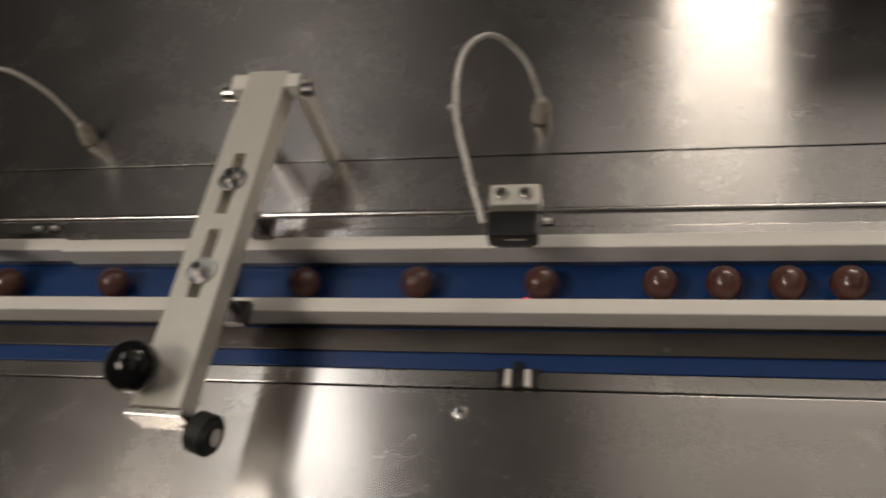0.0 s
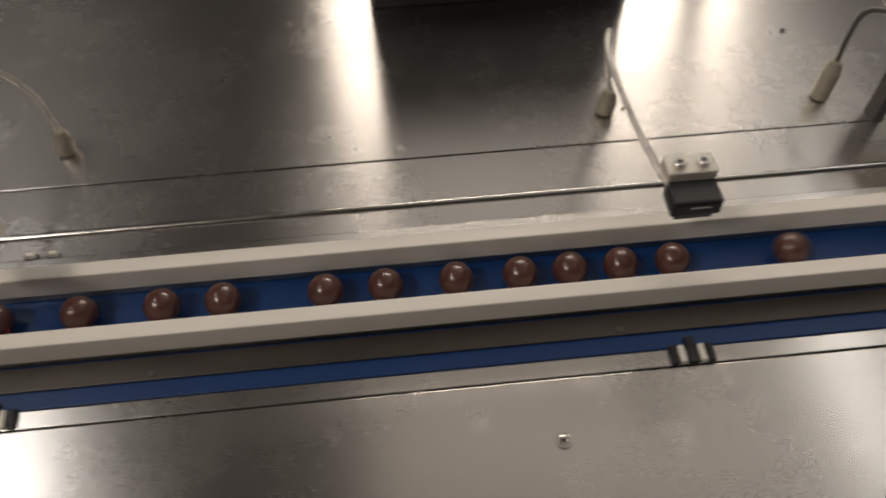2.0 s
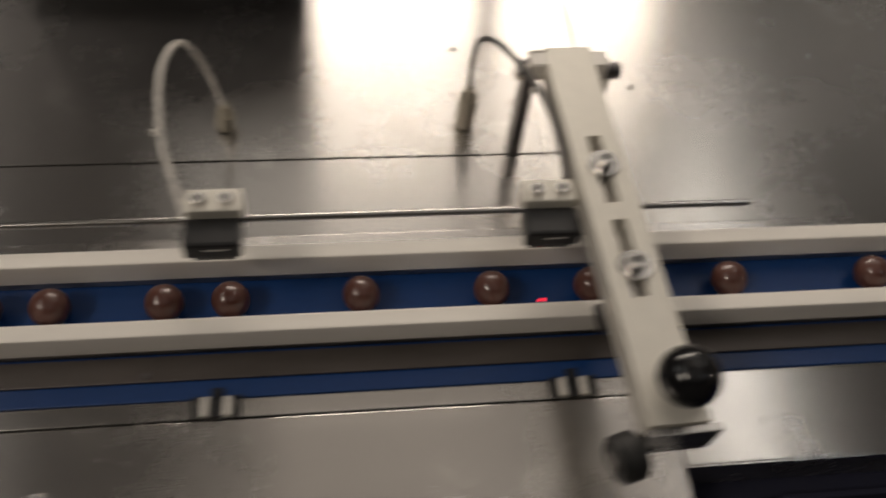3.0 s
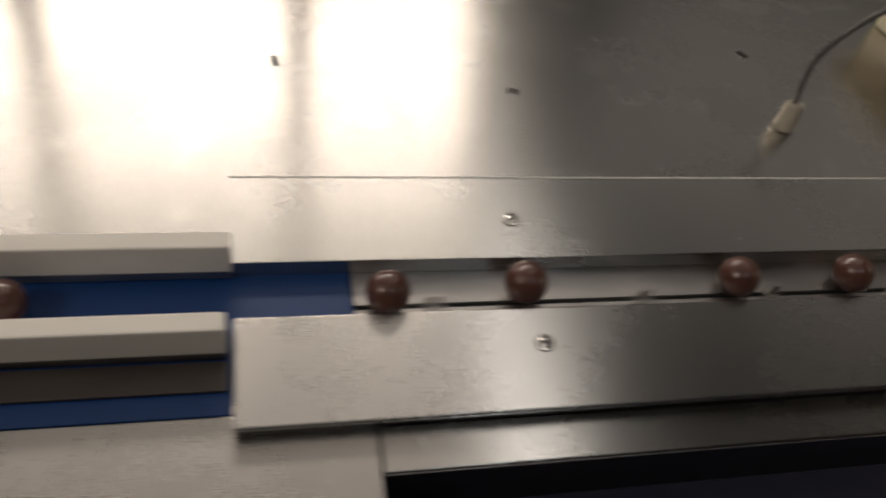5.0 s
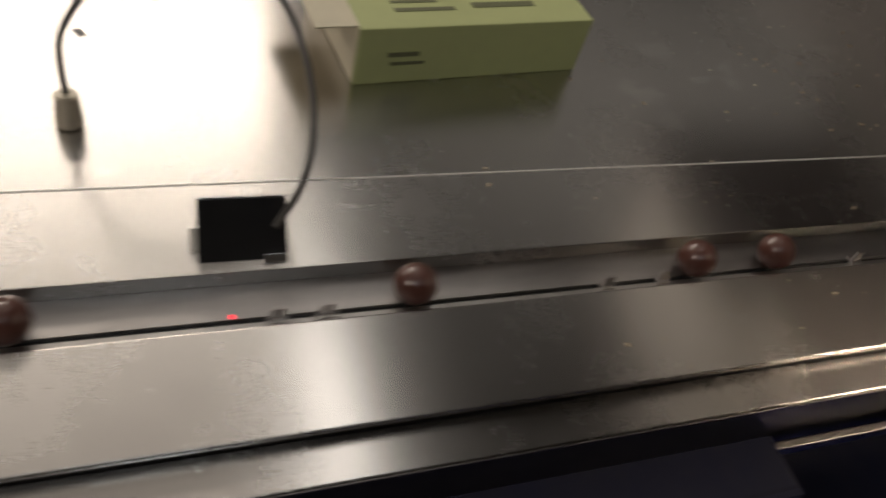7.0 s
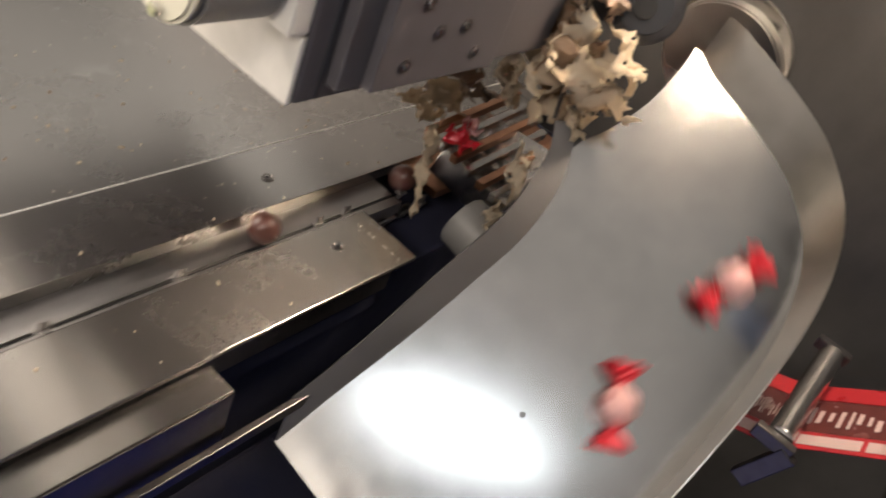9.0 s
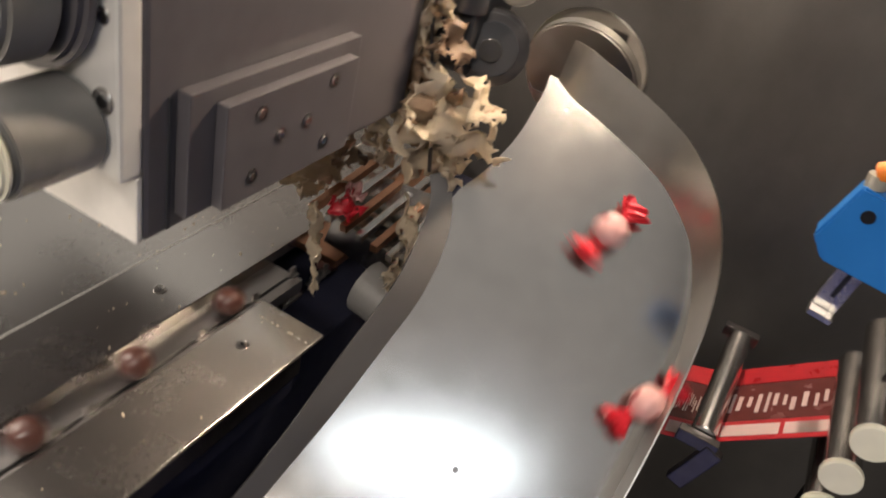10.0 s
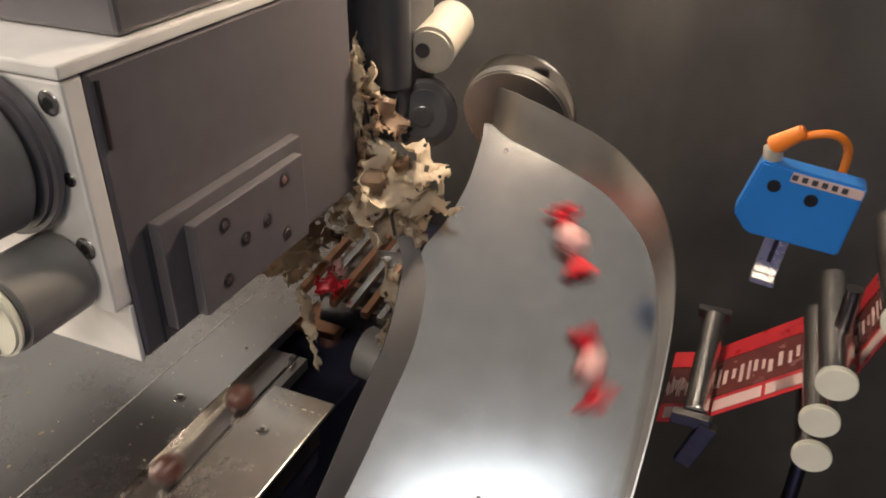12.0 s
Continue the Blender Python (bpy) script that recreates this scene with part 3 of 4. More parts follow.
part("top_cover", box(-0.012, 0.26, -0.002, 0.36, 0.1725, 0.180, 0.0015), PLATE, hs, "pale steel top cover")
part("front_rib", box(0.0095, 0.0115, -0.0015, 0.0, 0.130, 0.166), STEEL_DARK, hs)
part("front_seam", box(0.018, 0.0205, -0.0012, 0.0, 0.002, 0.078), HOUSING_DARK, hs)
part("backing_plate", box(0.0235, 0.168, -0.009, -0.0005, 0.010, 0.081, 0.001), HOUSING, hs)
fp = part("bolt_plate", box(0.041, 0.156, -0.017, -0.0095, 0.011, 0.073, 0.001), HOUSING, hs, "grey bolted plate")
for x, z in ((0.0672, 0.0617), (0.0851, 0.0431), (0.109, 0.0444), (0.1316, 0.0641), (0.129, 0.0249), (0.0637, 0.0246)):
    part("bolt_recess", rod_between((x, -0.0176, z), (x, -0.0165, z), 0.0046, 14), STEEL_DARK, fp, "", True)
    part("bolt_head", rod_between((x, -0.0182, z), (x, -0.0165, z), 0.0026, 10), STEEL_ROD, fp, "", True)
for y, z in ((0.004, 0.160), (0.004, 0.080), (0.003, 0.120)):
    r = 0.0065 if z != 0.120 else 0.004
    part("end_bolt", rod_between((-0.0112, y + 0.006, z), (-0.009, y + 0.006, z), r, 18, None, None, 0.0005), STEEL_ROD, hs, "", True)
    part("end_bolt_socket", rod_between((-0.0115, y + 0.006, z), (-0.0111, y + 0.006, z), r * 0.5, 6), BLACK, hs)

mt = thing("motor", "dark round motor on the housing's end plate", "motor", (HX - 0.0115, 0.0, 0.288))
part("flange", rod_between((0, 0, 0), (-0.010, 0, 0), 0.046, 40, None, None, 0.003), HOUSING, mt, "", True)
part("barrel", rod_between((-0.010, 0, 0), (-0.036, 0.002, 0), 0.041, 40, None, None, 0.003), MOTOR_GREY, mt, "", True)
mt2 = thing("gear_shaft", "grey shaft cover with a cream face and small bolts", "cover", (HX - 0.0115, -0.024, 0.221))
part("sleeve", rod_between((0.0, 0, 0), (-0.046, 0, 0), 0.024, 32, None, None, 0.002), MOTOR_GREY, mt2, "", True)
part("face", rod_between((-0.0465, 0, 0), (-0.052, 0, 0), 0.023, 32, None, None, 0.002), CREAM_CAP, mt2, "cream end face", True)
for a in (20, 140, 260):
    c = Vector((-0.0520, 0.017 * math.cos(radians(a)), 0.017 * math.sin(radians(a))))
    part("bolt", rod_between(c, c + Vector((-0.004, 0, 0)), 0.0032, 12, None, None, 0.0005), STEEL_ROD, mt2, "", True)

# ---- wrapping head ----
wh = thing("wrapping_head", "steel wrapping head with gripper jaws, lit by an added warm lamp", "wrapping head", (2.70, -0.03, 0.0))


def wp(p):
    return Vector(p) - Vector((2.70, -0.03, 0.0))


# Added plate: the deck's warm glow beside the head is in its colour.
part("base_plate", box(0.004, 0.22, 0.010, 0.10, -0.012, -0.004, 0.001), WARM_STEEL, wh, "plate standing in for the warmly lit deck")
part("wire", tube([wp(q) for q in ((2.722, -0.052, 0.240), (2.719, -0.060, 0.205), (2.721, -0.070, 0.165), (2.714, -0.083, 0.114))], 0.0016, 8, 4), STEEL_DARK, wh, "bent dark wire", True)
for i in range(6):
    y = 0.030 - 0.0135 * i
    z = 0.052 - 0.006 * i
    part("gripper_bar", box(-0.010 + 0.004 * i, 0.12, y - 0.0035, y + 0.0035, z - 0.004, z + 0.004, 0.0008, None, pose(0, 0, 0, 0, -6, 0)), STEEL_ROD if i % 2 else WARM_STEEL, wh)
for i in range(4):
    part("jaw", box(0.012 + 0.024 * i, 0.020 + 0.024 * i, -0.045, 0.028, 0.000, 0.030 + 0.004 * (i % 2), 0.001, None, pose(0, 0, 0, 12, 0, 8)), STEEL_STRIP, wh)
part("drive_wheel", rod_between(wp((2.690, -0.058, 0.0)), wp((2.690, -0.095, -0.006)), 0.024, 32, None, None, 0.002), MOTOR_GREY, wh, "", True)
part("wheel_nut", rod_between(wp((2.690, -0.094, -0.005)), wp((2.690, -0.100, -0.006)), 0.009, 6), STEEL_DARK, wh)
part("guide_plate", box(0.05, 0.052, -0.07, 0.03, 0.0, 0.08, 0.0005, None, pose(0, 0, 0, 0, 25, 10)), STEEL_STRIP, wh)
part("upper_block", box(0.045, 0.11, -0.048, 0.006, 0.185, 0.50, 0.004), HOUSING_DARK, wh, "dark square upper column")
part("column", rod_between(wp((2.750, -0.066, 0.235)), wp((2.750, -0.066, 0.50)), 0.016, 28), HOUSING_DARK, wh, "dark round column", True)
part("cam_disc", rod_between(wp((2.785, -0.078, 0.203)), wp((2.765, -0.087, 0.207)), 0.030, 32, None, None, 0.003), STEEL_DARK, wh, "", True)
part("cam_ring", rod_between(wp((2.765, -0.087, 0.207)), wp((2.761, -0.089, 0.208)), 0.021, 32, None, None, 0.001), HOUSING_DARK, wh, "", True)
part("cam_hub", rod_between(wp((2.762, -0.088, 0.208)), wp((2.755, -0.091, 0.209)), 0.009, 20, None, None, 0.001), STEEL_ROD, wh, "", True)
part("side_boss", rod_between(wp((2.84, -0.082, 0.268)), wp((2.768, -0.092, 0.261)), 0.020, 28, None, None, 0.003), FITTING, wh, "", True)
part("side_boss_bolt", rod_between(wp((2.768, -0.086, 0.262)), wp((2.764, -0.087, 0.262)), 0.006, 14), STEEL_DARK, wh, "", True)

# steel disc behind the chute
dc = thing("guard_disc", "pale steel guard disc behind the chute", "disc", (2.90, -0.125, 0.166))
part("disc", rod_between((0.012, 0, 0), (0, 0, -0.004), 0.056, 48, None, None, 0.002), RIM_STEEL, dc, "", True)
part("rim", rod_between((0.016, 0, 0), (0.010, 0, 0), 0.059, 48, None, None, 0.001), STEEL_ROD, dc, "", True)
part("cut_out", box(-0.003, 0.001, -0.026, -0.010, 0.022, 0.044, 0.001), STEEL_DARK, dc)

# rear machine wall, dark
rw = structure("machine_wall", box(3.02, 3.06, -1.2, 1.0, -0.9, 0.31, 0.002), MACHINE_WALL, "dark smeared machine wall behind the chute")


# ---- torn wrapper scraps ----
def scrap(name, centre, size, seed, turn, mat, label, ruffle=0.25):
    rnd = random.Random(seed)
    bm = bmesh.new()
    n, k = 17, 12
    g = []
    for i in range(n):
        row = []
        for j in range(k):
            u, v = i / (n - 1) - 0.5, j / (k - 1) - 0.5
            e = 1 + (rnd.uniform(-0.14, 0.14) if abs(u) > 0.42 or abs(v) > 0.42 else 0)
            w = ruffle * (math.sin(7 * u + seed) * math.cos(6 * v + 2 * seed) + rnd.uniform(-0.25, 0.25))
            row.append(bm.verts.new((u * size[0] * e, v * size[1] * e, w * min(size))))
        g.append(row)
    for i in range(n - 1):
        for j in range(k - 1):
            edge = i in (0, n - 2) or j in (0, k - 2)
            if rnd.random() < (0.34 if edge else 0.05):
                continue
            bm.faces.new((g[i][j], g[i + 1][j], g[i + 1][j + 1], g[i][j + 1]))
    ob = part(name, bm, mat, None, "", True)
    ob.modifiers.new("thickness", "SOLIDIFY").thickness = 0.0005
    ob.matrix_world = pose(*centre, *turn)
    return tagged(ob, label, "paper scrap", "torn wrapper scraps")


SCRAP = "crumpled torn cream paper caught on the wrapping head"
for i, (c, sz, tn) in enumerate((
        ((2.722, -0.050, 0.228), (0.070, 0.030), (70, 80, 10)), ((2.722, -0.048, 0.180), (0.060, 0.034), (60, 70, 30)),
        ((2.726, -0.080, 0.158), (0.075, 0.055), (60, 30, -30)), ((2.730, -0.108, 0.176), (0.050, 0.034), (40, -20, 40)),
        ((2.724, -0.066, 0.126), (0.072, 0.050), (75, 10, 5)), ((2.720, -0.026, 0.130), (0.080, 0.042), (60, 25, 25)),
        ((2.716, 0.000, 0.100), (0.080, 0.038), (50, 20, 5)), ((2.705, 0.010, 0.080), (0.070, 0.032), (40, 20, 0)),
        ((2.722, -0.052, 0.250), (0.045, 0.022), (80, 60, 20)), ((2.735, -0.100, 0.134), (0.060, 0.040), (30, 40, 60)),
        ((2.700, 0.022, 0.060), (0.060, 0.030), (30, 20, 10)), ((2.724, -0.070, 0.160), (0.060, 0.044), (80, 20, -20)),
        ((2.722, -0.044, 0.150), (0.055, 0.050), (55, 50, 10)), ((2.722, -0.046, 0.205), (0.050, 0.030), (70, 40, -30)),
        ((2.738, -0.088, 0.110), (0.055, 0.030), (50, 20, 20)),
        ((2.724, -0.060, 0.240), (0.040, 0.026), (75, 50, 40)), ((2.728, -0.072, 0.215), (0.045, 0.030), (65, 30, -20)),
        ((2.722, -0.050, 0.262), (0.036, 0.020), (80, 70, 10)), ((2.716, -0.034, 0.112), (0.050, 0.030), (50, 30, 15)))):
    scrap("paper_scrap", c, sz, 11 + i, tn, PAPER_BROWN if i % 5 == 1 else PAPER, SCRAP, 0.24)
scrap("paper_scrap", (2.662, -0.020, 0.045), (0.065, 0.020), 41, (70, 75, 20), PAPER, "bright torn paper strip hanging over the channel's end", 0.35)
scrap("paper_scrap", (2.645, -0.036, 0.022), (0.045, 0.006), 43, (80, 75, 10), PAPER, "thin torn paper strip hanging over the channel's end", 0.5)
scrap("paper_scrap", (2.692, -0.082, 0.022), (0.050, 0.012), 47, (60, 10, 20), PAPER, "torn paper fringe on the drive wheel", 0.5)
scrap("paper_scrap", (2.73, -0.070, 0.045), (0.060, 0.018), 49, (30, -20, 35), PAPER, "torn paper fringe beside the chute's lip", 0.4)
RED_SCRAP = "candy wrapper folded in the gripper jaws"
rs = scrap("wrapper_scrap", (2.702, -0.022, 0.056), (0.034, 0.022), 61, (30, 10, 0), RED_FOIL, "red twisted wrapper end in the jaws", 0.35)
rs2 = scrap("wrapper_scrap", (2.730, -0.012, 0.056), (0.032, 0.018), 63, (20, 10, 30), PINK_FOIL, "pale pink wrapper in the jaws", 0.35)

crumb = bmesh.new()
rc = random.Random(5)
for i in range(230):
    x = 2.10 + 0.62 * rc.random() ** 0.6
    y = rc.uniform(0.026, 0.30) if rc.random() < 0.8 else rc.uniform(-0.068, -0.014)
    if y < 0:
        x = min(x, 2.60)
    z = 0.0 if 0.024 < y < 0.085 else (-0.0018 if y < 0 else Z_DECK)
    r = 0.0003 + 0.0009 * rc.random() ** 2.5
    one = bmesh.new()
    bmesh.ops.create_icosphere(one, subdivisions=1, radius=r)
    one.transform(pose(x, y, z + r * 0.4, 0, 0, rc.uniform(0, 180)) @ Matrix.Diagonal((rc.uniform(1, 2.4), 1, 0.5, 1)))
    merge(crumb, one)
tagged(part("crumbs", crumb, PAPER, None, "pale paper and chocolate crumbs strewn on the steel"), category="crumbs", kind="stuff")


# ---- discharge chute ----
def chute_z(x, y):
    return -0.0287 + 0.7774 * (x - 2.593) + 0.3238 * (y + 0.2116)


UP = Vector((-0.7774, -0.3238, 1.0)).normalized()
ct = thing("discharge_chute", "polished sheet-steel discharge chute with a raised curved rim", "chute")
right = [(2.828, -0.128), (2.824, -0.147), (2.824, -0.172), (2.823, -0.200), (2.821, -0.224), (2.816, -0.248), (2.799, -0.281), (2.770, -0.302), (2.734, -0.313), (2.690, -0.317), (2.639, -0.317), (2.58, -0.314), (2.53, -0.311), (2.482, -0.305)]
left = [(2.826, -0.120), (2.822, -0.121), (2.812, -0.123), (2.777, -0.124), (2.744, -0.117), (2.716, -0.107), (2.692, -0.120), (2.656, -0.126), (2.617, -0.123), (2.564, -0.117), (2.54, -0.113), (2.515, -0.109), (2.493, -0.106), (2.471, -0.103)]
lip_foot = [(2.725, -0.092), (2.716, -0.106), (2.692, -0.120), (2.656, -0.126), (2.617, -0.123), (2.564, -0.117), (2.515, -0.109), (2.471, -0.103)]
# Lip top: points of the slide plane shifted toward the 12 s viewpoint.
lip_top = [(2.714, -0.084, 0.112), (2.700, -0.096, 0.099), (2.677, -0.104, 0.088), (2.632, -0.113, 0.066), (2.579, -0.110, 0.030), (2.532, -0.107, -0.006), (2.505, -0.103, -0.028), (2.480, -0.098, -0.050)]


def smooth_line(pts, steps=4):
    out = []
    for i in range(len(pts) - 1):
        p0, p1, p2, p3 = (Vector(pts[max(0, min(len(pts) - 1, i + k))]) for k in (-1, 0, 1, 2))
        for k in range(steps):
            s = k / steps
            out.append(0.5 * ((2 * p1) + (p2 - p0) * s + (2 * p0 - 5 * p1 + 4 * p2 - p3) * s * s + (3 * p1 - p0 - 3 * p2 + p3) * s ** 3))
    out.append(Vector(pts[-1]))
    return out


R, L = smooth_line(right), smooth_line(left)
bm = bmesh.new()
cols = 14
grid = []
for r, l in zip(R, L):
    row = []
    for j in range(cols + 1):
        s = j / cols
        p = l.lerp(r, s)
        row.append(bm.verts.new(Vector((p.x, p.y, chute_z(p.x, p.y)))))
    grid.append(row)
for a, c in zip(grid, grid[1:]):
    for j in range(cols):
        bm.faces.new((a[j], a[j + 1], c[j + 1], c[j]))
ob = part("slide", bm, STEEL_CHUTE, ct, "polished slide", True)
ob.modifiers.new("thickness", "SOLIDIFY").thickness = 0.0016
ob.modifiers.new("crisp_edges", "EDGE_SPLIT").split_angle = radians(40)
bm = bmesh.new()
rim = []
for i, r in enumerate(R):
    t = (R[min(i + 1, len(R) - 1)] - R[max(i - 1, 0)]).normalized()
    outw = Vector((-t.y, t.x, 0)) * -1
    if outw.x + -outw.y < 0:
        outw = -outw
    h = 0.042 * min(1.0, 0.8 + i / 20) * (1 if i < 40 else max(0.4, 1 - (i - 40) / 20))
    p = Vector((r.x, r.y, chute_z(r.x, r.y))) + UP * 0.0006
    rim.append([bm.verts.new(p + Vector((0, 0, h * s)) + outw * (0.007 * s)) for s in (0, 0.3, 0.65, 1.0)])
for a, c in zip(rim, rim[1:]):
    for j in range(3):
        bm.faces.new((a[j], a[j + 1], c[j + 1], c[j]))
ob = part("rim_wall", bm, RIM_STEEL, ct, "raised curved rim", True)
ob.modifiers.new("thickness", "SOLIDIFY").thickness = 0.0014
ob.modifiers.new("crisp_edges", "EDGE_SPLIT").split_angle = radians(40)
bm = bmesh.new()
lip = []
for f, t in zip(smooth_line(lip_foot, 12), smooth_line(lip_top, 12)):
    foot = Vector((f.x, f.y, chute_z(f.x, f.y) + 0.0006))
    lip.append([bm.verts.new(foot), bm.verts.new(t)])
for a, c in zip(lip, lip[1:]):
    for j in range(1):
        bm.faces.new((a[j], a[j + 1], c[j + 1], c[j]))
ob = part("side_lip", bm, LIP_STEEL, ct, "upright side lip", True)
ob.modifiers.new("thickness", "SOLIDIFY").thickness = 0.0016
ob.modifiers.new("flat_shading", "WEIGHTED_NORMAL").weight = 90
for x, y in ((2.593, -0.2116), (2.814, -0.146), (2.679, -0.318)):
    c = Vector((x, y, chute_z(x, y))) + UP * 0.0005
    part("rivet", rod_between(c, c + UP * 0.0012, 0.0022, 12), STEEL_DARK, ct, "", True)

# ---- film rollers and film ----
rl = thing("film_roller", "bright steel guide roller beside the chute", "roller", (2.75, -0.351, 0.034), "film rollers")
part("drum", rod_between((-0.058, -0.001, -0.007), (0.058, 0.001, 0.009), 0.0095, 24, None, None, 0.001), STEEL_ROD, rl, "", True)
part("far_arm", box(0.058, 0.066, -0.012, 0.016, 0.006, 0.016, 0.001), STEEL_DARK, rl)
part("near_arm", box(-0.067, -0.059, -0.014, 0.016, -0.014, -0.003, 0.001), STEEL_DARK, rl)
part("near_strut", box(-0.068, -0.060, -0.022, -0.008, -0.050, -0.004, 0.001, None, pose(0, 0, 0, 18, 0, 0)), STEEL_DARK, rl)
for y, z in ((-0.435, 0.108), (-0.432, 0.074), (-0.434, 0.042), (-0.460, 0.165)):
    r2 = thing("film_roller", "steel film roller with a cream end cap", "roller", (2.664, y, z), "film rollers")
    part("drum", rod_between((0.002, 0, 0), (0.125, 0.004, 0.006), 0.0115, 24), STEEL_ROD, r2, "", True)
    part("cap", rod_between((0.002, 0, 0), (-0.003, 0, 0), 0.0132, 28, None, None, 0.0008), CREAM_CAP, r2, "cream end cap", True)


def film(a, b, x0, x1, label):
    """A web of film between two lines along x."""
    f = thing("wrapper_film", label, "film", (0, 0, 0), "film webs")
    a, b = Vector(a), Vector(b)

    def sheet(name, u0, u1, s0, s1, mat, lift, lab=""):
        p, q = a.lerp(b, s0), a.lerp(b, s1)
        n2 = Vector((-(b - a).y, (b - a).x)).normalized()
        if n2.y < 0:
            n2 = -n2
        bm = bmesh.new()
        vs = []
        for lf in (lift, lift - 0.0003):
            for u, w in ((u0, p), (u1, p), (u1, q), (u0, q)):
                vs.append(bm.verts.new((u, w.x + n2.x * lf, w.y + n2.y * lf)))
        for k in ((0, 1, 2, 3), (7, 6, 5, 4), (0, 4, 5, 1), (1, 5, 6, 2), (2, 6, 7, 3), (3, 7, 4, 0)):
            bm.faces.new([vs[j] for j in k])
        part(name, bm, mat, f, lab)

    w = x1 - x0
    sheet("web", x0, x1, 0, 1, FILM_BROWN, 0.0, "brown printed web")
    sheet("edge_band", x0, x0 + w * 0.24, 0, 1, FILM_RED, 0.0006, "red printed edge band")
    sheet("edge_band", x1 - w * 0.24, x1, 0, 1, FILM_RED, 0.0006, "red printed edge band")
    rnd = random.Random(3)
    s = 0.04
    while s < 0.95:
        ln = rnd.uniform(0.05, 0.12)
        sheet("print_bar", x0 + w * rnd.uniform(0.34, 0.44), x0 + w * rnd.uniform(0.5, 0.62), s, min(1, s + ln * 0.3), WHITE_FOIL, 0.0008, "white printed bar")
        if rnd.random() < 0.5:
            sheet("print_bar", x0 + w * 0.05, x0 + w * 0.19, s, min(1, s + ln * 2.0), WHITE_FOIL, 0.0010, "white printed bar")
        s += ln * 0.7
    return f


film((-0.352, 0.012), (-0.431, 0.080), 2.700, 2.800, "red and brown printed candy film running between steel rollers")
film((-0.324, 0.002), (-0.352, 0.012), 2.700, 2.800, "red and brown printed candy film running under the chute")
film((-0.449, 0.085), (-0.474, 0.170), 2.700, 2.798, "red and brown printed candy film running up over the rollers")

# ---- blue photo sensor ----
bs = thing("photo_sensor", "blue photo sensor with orange plug on a slotted bracket", "sensor", (2.702, -0.386, 0.213))
q = pose(0, 0, 0, 7, 0, 0)
bm = bmesh.new()
outline = [(0.030, 0.026), (-0.034, 0.026), (-0.034, -0.024), (0.024, -0.026), (0.036, -0.014)]
fr = [bm.verts.new((-0.009, y, z)) for y, z in outline]
bk = [bm.verts.new((0.009, y, z)) for y, z in outline]
bm.faces.new(fr)
bm.faces.new(bk[::-1])
for i in range(5):
    bm.faces.new((fr[i], bk[i], bk[(i + 1) % 5], fr[(i + 1) % 5]))
bmesh.ops.bevel(bm, geom=bm.edges[:], offset=0.0015, segments=2, affect="EDGES")
bm.transform(q)
part("case", bm, SENSOR_BLUE, bs, "blue plastic case")
for y, z in ((0.018, 0.012), (-0.006, 0.009)):
    part("fixing_hole", rod_between(q @ Vector((-0.0098, y, z)), q @ Vector((-0.0088, y, z)), 0.0042, 16), BLACK, bs, "", True)
part("label", box(-0.0096, -0.0090, -0.033, 0.010, 0.0180, 0.0245, 0, None, q), WHITE_FOIL, bs, "white label")
for k in range(6):
    part("print_bar", box(-0.0099, -0.0096, 0.006 - 0.006 * k, 0.0095 - 0.006 * k, 0.0195, 0.0232, 0, None, q), HOUSING_DARK, bs, "dark printed bar")
part("socket", rod_between(q @ Vector((0, 0.024, 0.026)), q @ Vector((0, 0.026, 0.034)), 0.0062, 16), FITTING, bs, "", True)
part("plug", rod_between(q @ Vector((0, 0.027, 0.034)), q @ Vector((-0.002, 0.012, 0.050)), 0.0068, 16, None, 0.0046, 0.001), ORANGE, bs, "orange plug", True)
part("cable", tube([q @ Vector(c) for c in ((-0.001, 0.018, 0.042), (0.0, 0.002, 0.050), (0.004, -0.010, 0.049), (0.012, -0.018, 0.038), (0.02, -0.021, 0.015))], 0.0027, 10, 5), ORANGE, bs, "orange cable", True)
part("bracket", box(0.006, 0.009, -0.006, 0.010, -0.060, -0.020, 0.0006, None, q), STEEL_STRIP, bs, "slotted steel bracket")
part("bracket_foot", box(-0.004, 0.009, -0.006, 0.010, -0.064, -0.060, 0.0006, None, q), STEEL_STRIP, bs)
part("slot", box(0.0055, 0.0062, 0.0005, 0.0035, -0.050, -0.024, 0, None, q), BLACK, bs)
part("post", rod_between((0.012, -0.05, -0.06), (0.012, -0.05, -0.35), 0.006, 12), STEEL_DARK, bs, "", True)

# ---- chocolate balls and chain lugs ----
BALL_R = 0.0120


def make_ball():
    bm = ball_mesh(BALL_R, 22, 0.97)
    for v in bm.verts:
        v.co *= 1 + 0.018 * noise.noise(v.co * 120)
    ob = part("chocolate_ball", bm, CHOCOLATE, None, "glossy brown round chocolate on the conveyor", True)
    return tagged(ob, "", "chocolate", "chocolate balls")


def make_lug():
    ob = thing("chain_lug", "small grey pusher lug of the chain in the channel slot", "lug", (0, 0, 0), "chain lugs")
    part("fin", box(-0.0030, 0.0030, -0.0016, 0.0006, -0.006, 0.009, 0.0006), CHANNEL, ob)
    part("foot", box(-0.0045, 0.0045, -0.0040, 0.0030, -0.0005, 0.0015, 0.0004), CHANNEL, ob)
    return ob


FAST, X_SPEED, X_QUEUE = 0.456, 0.98, 0.60
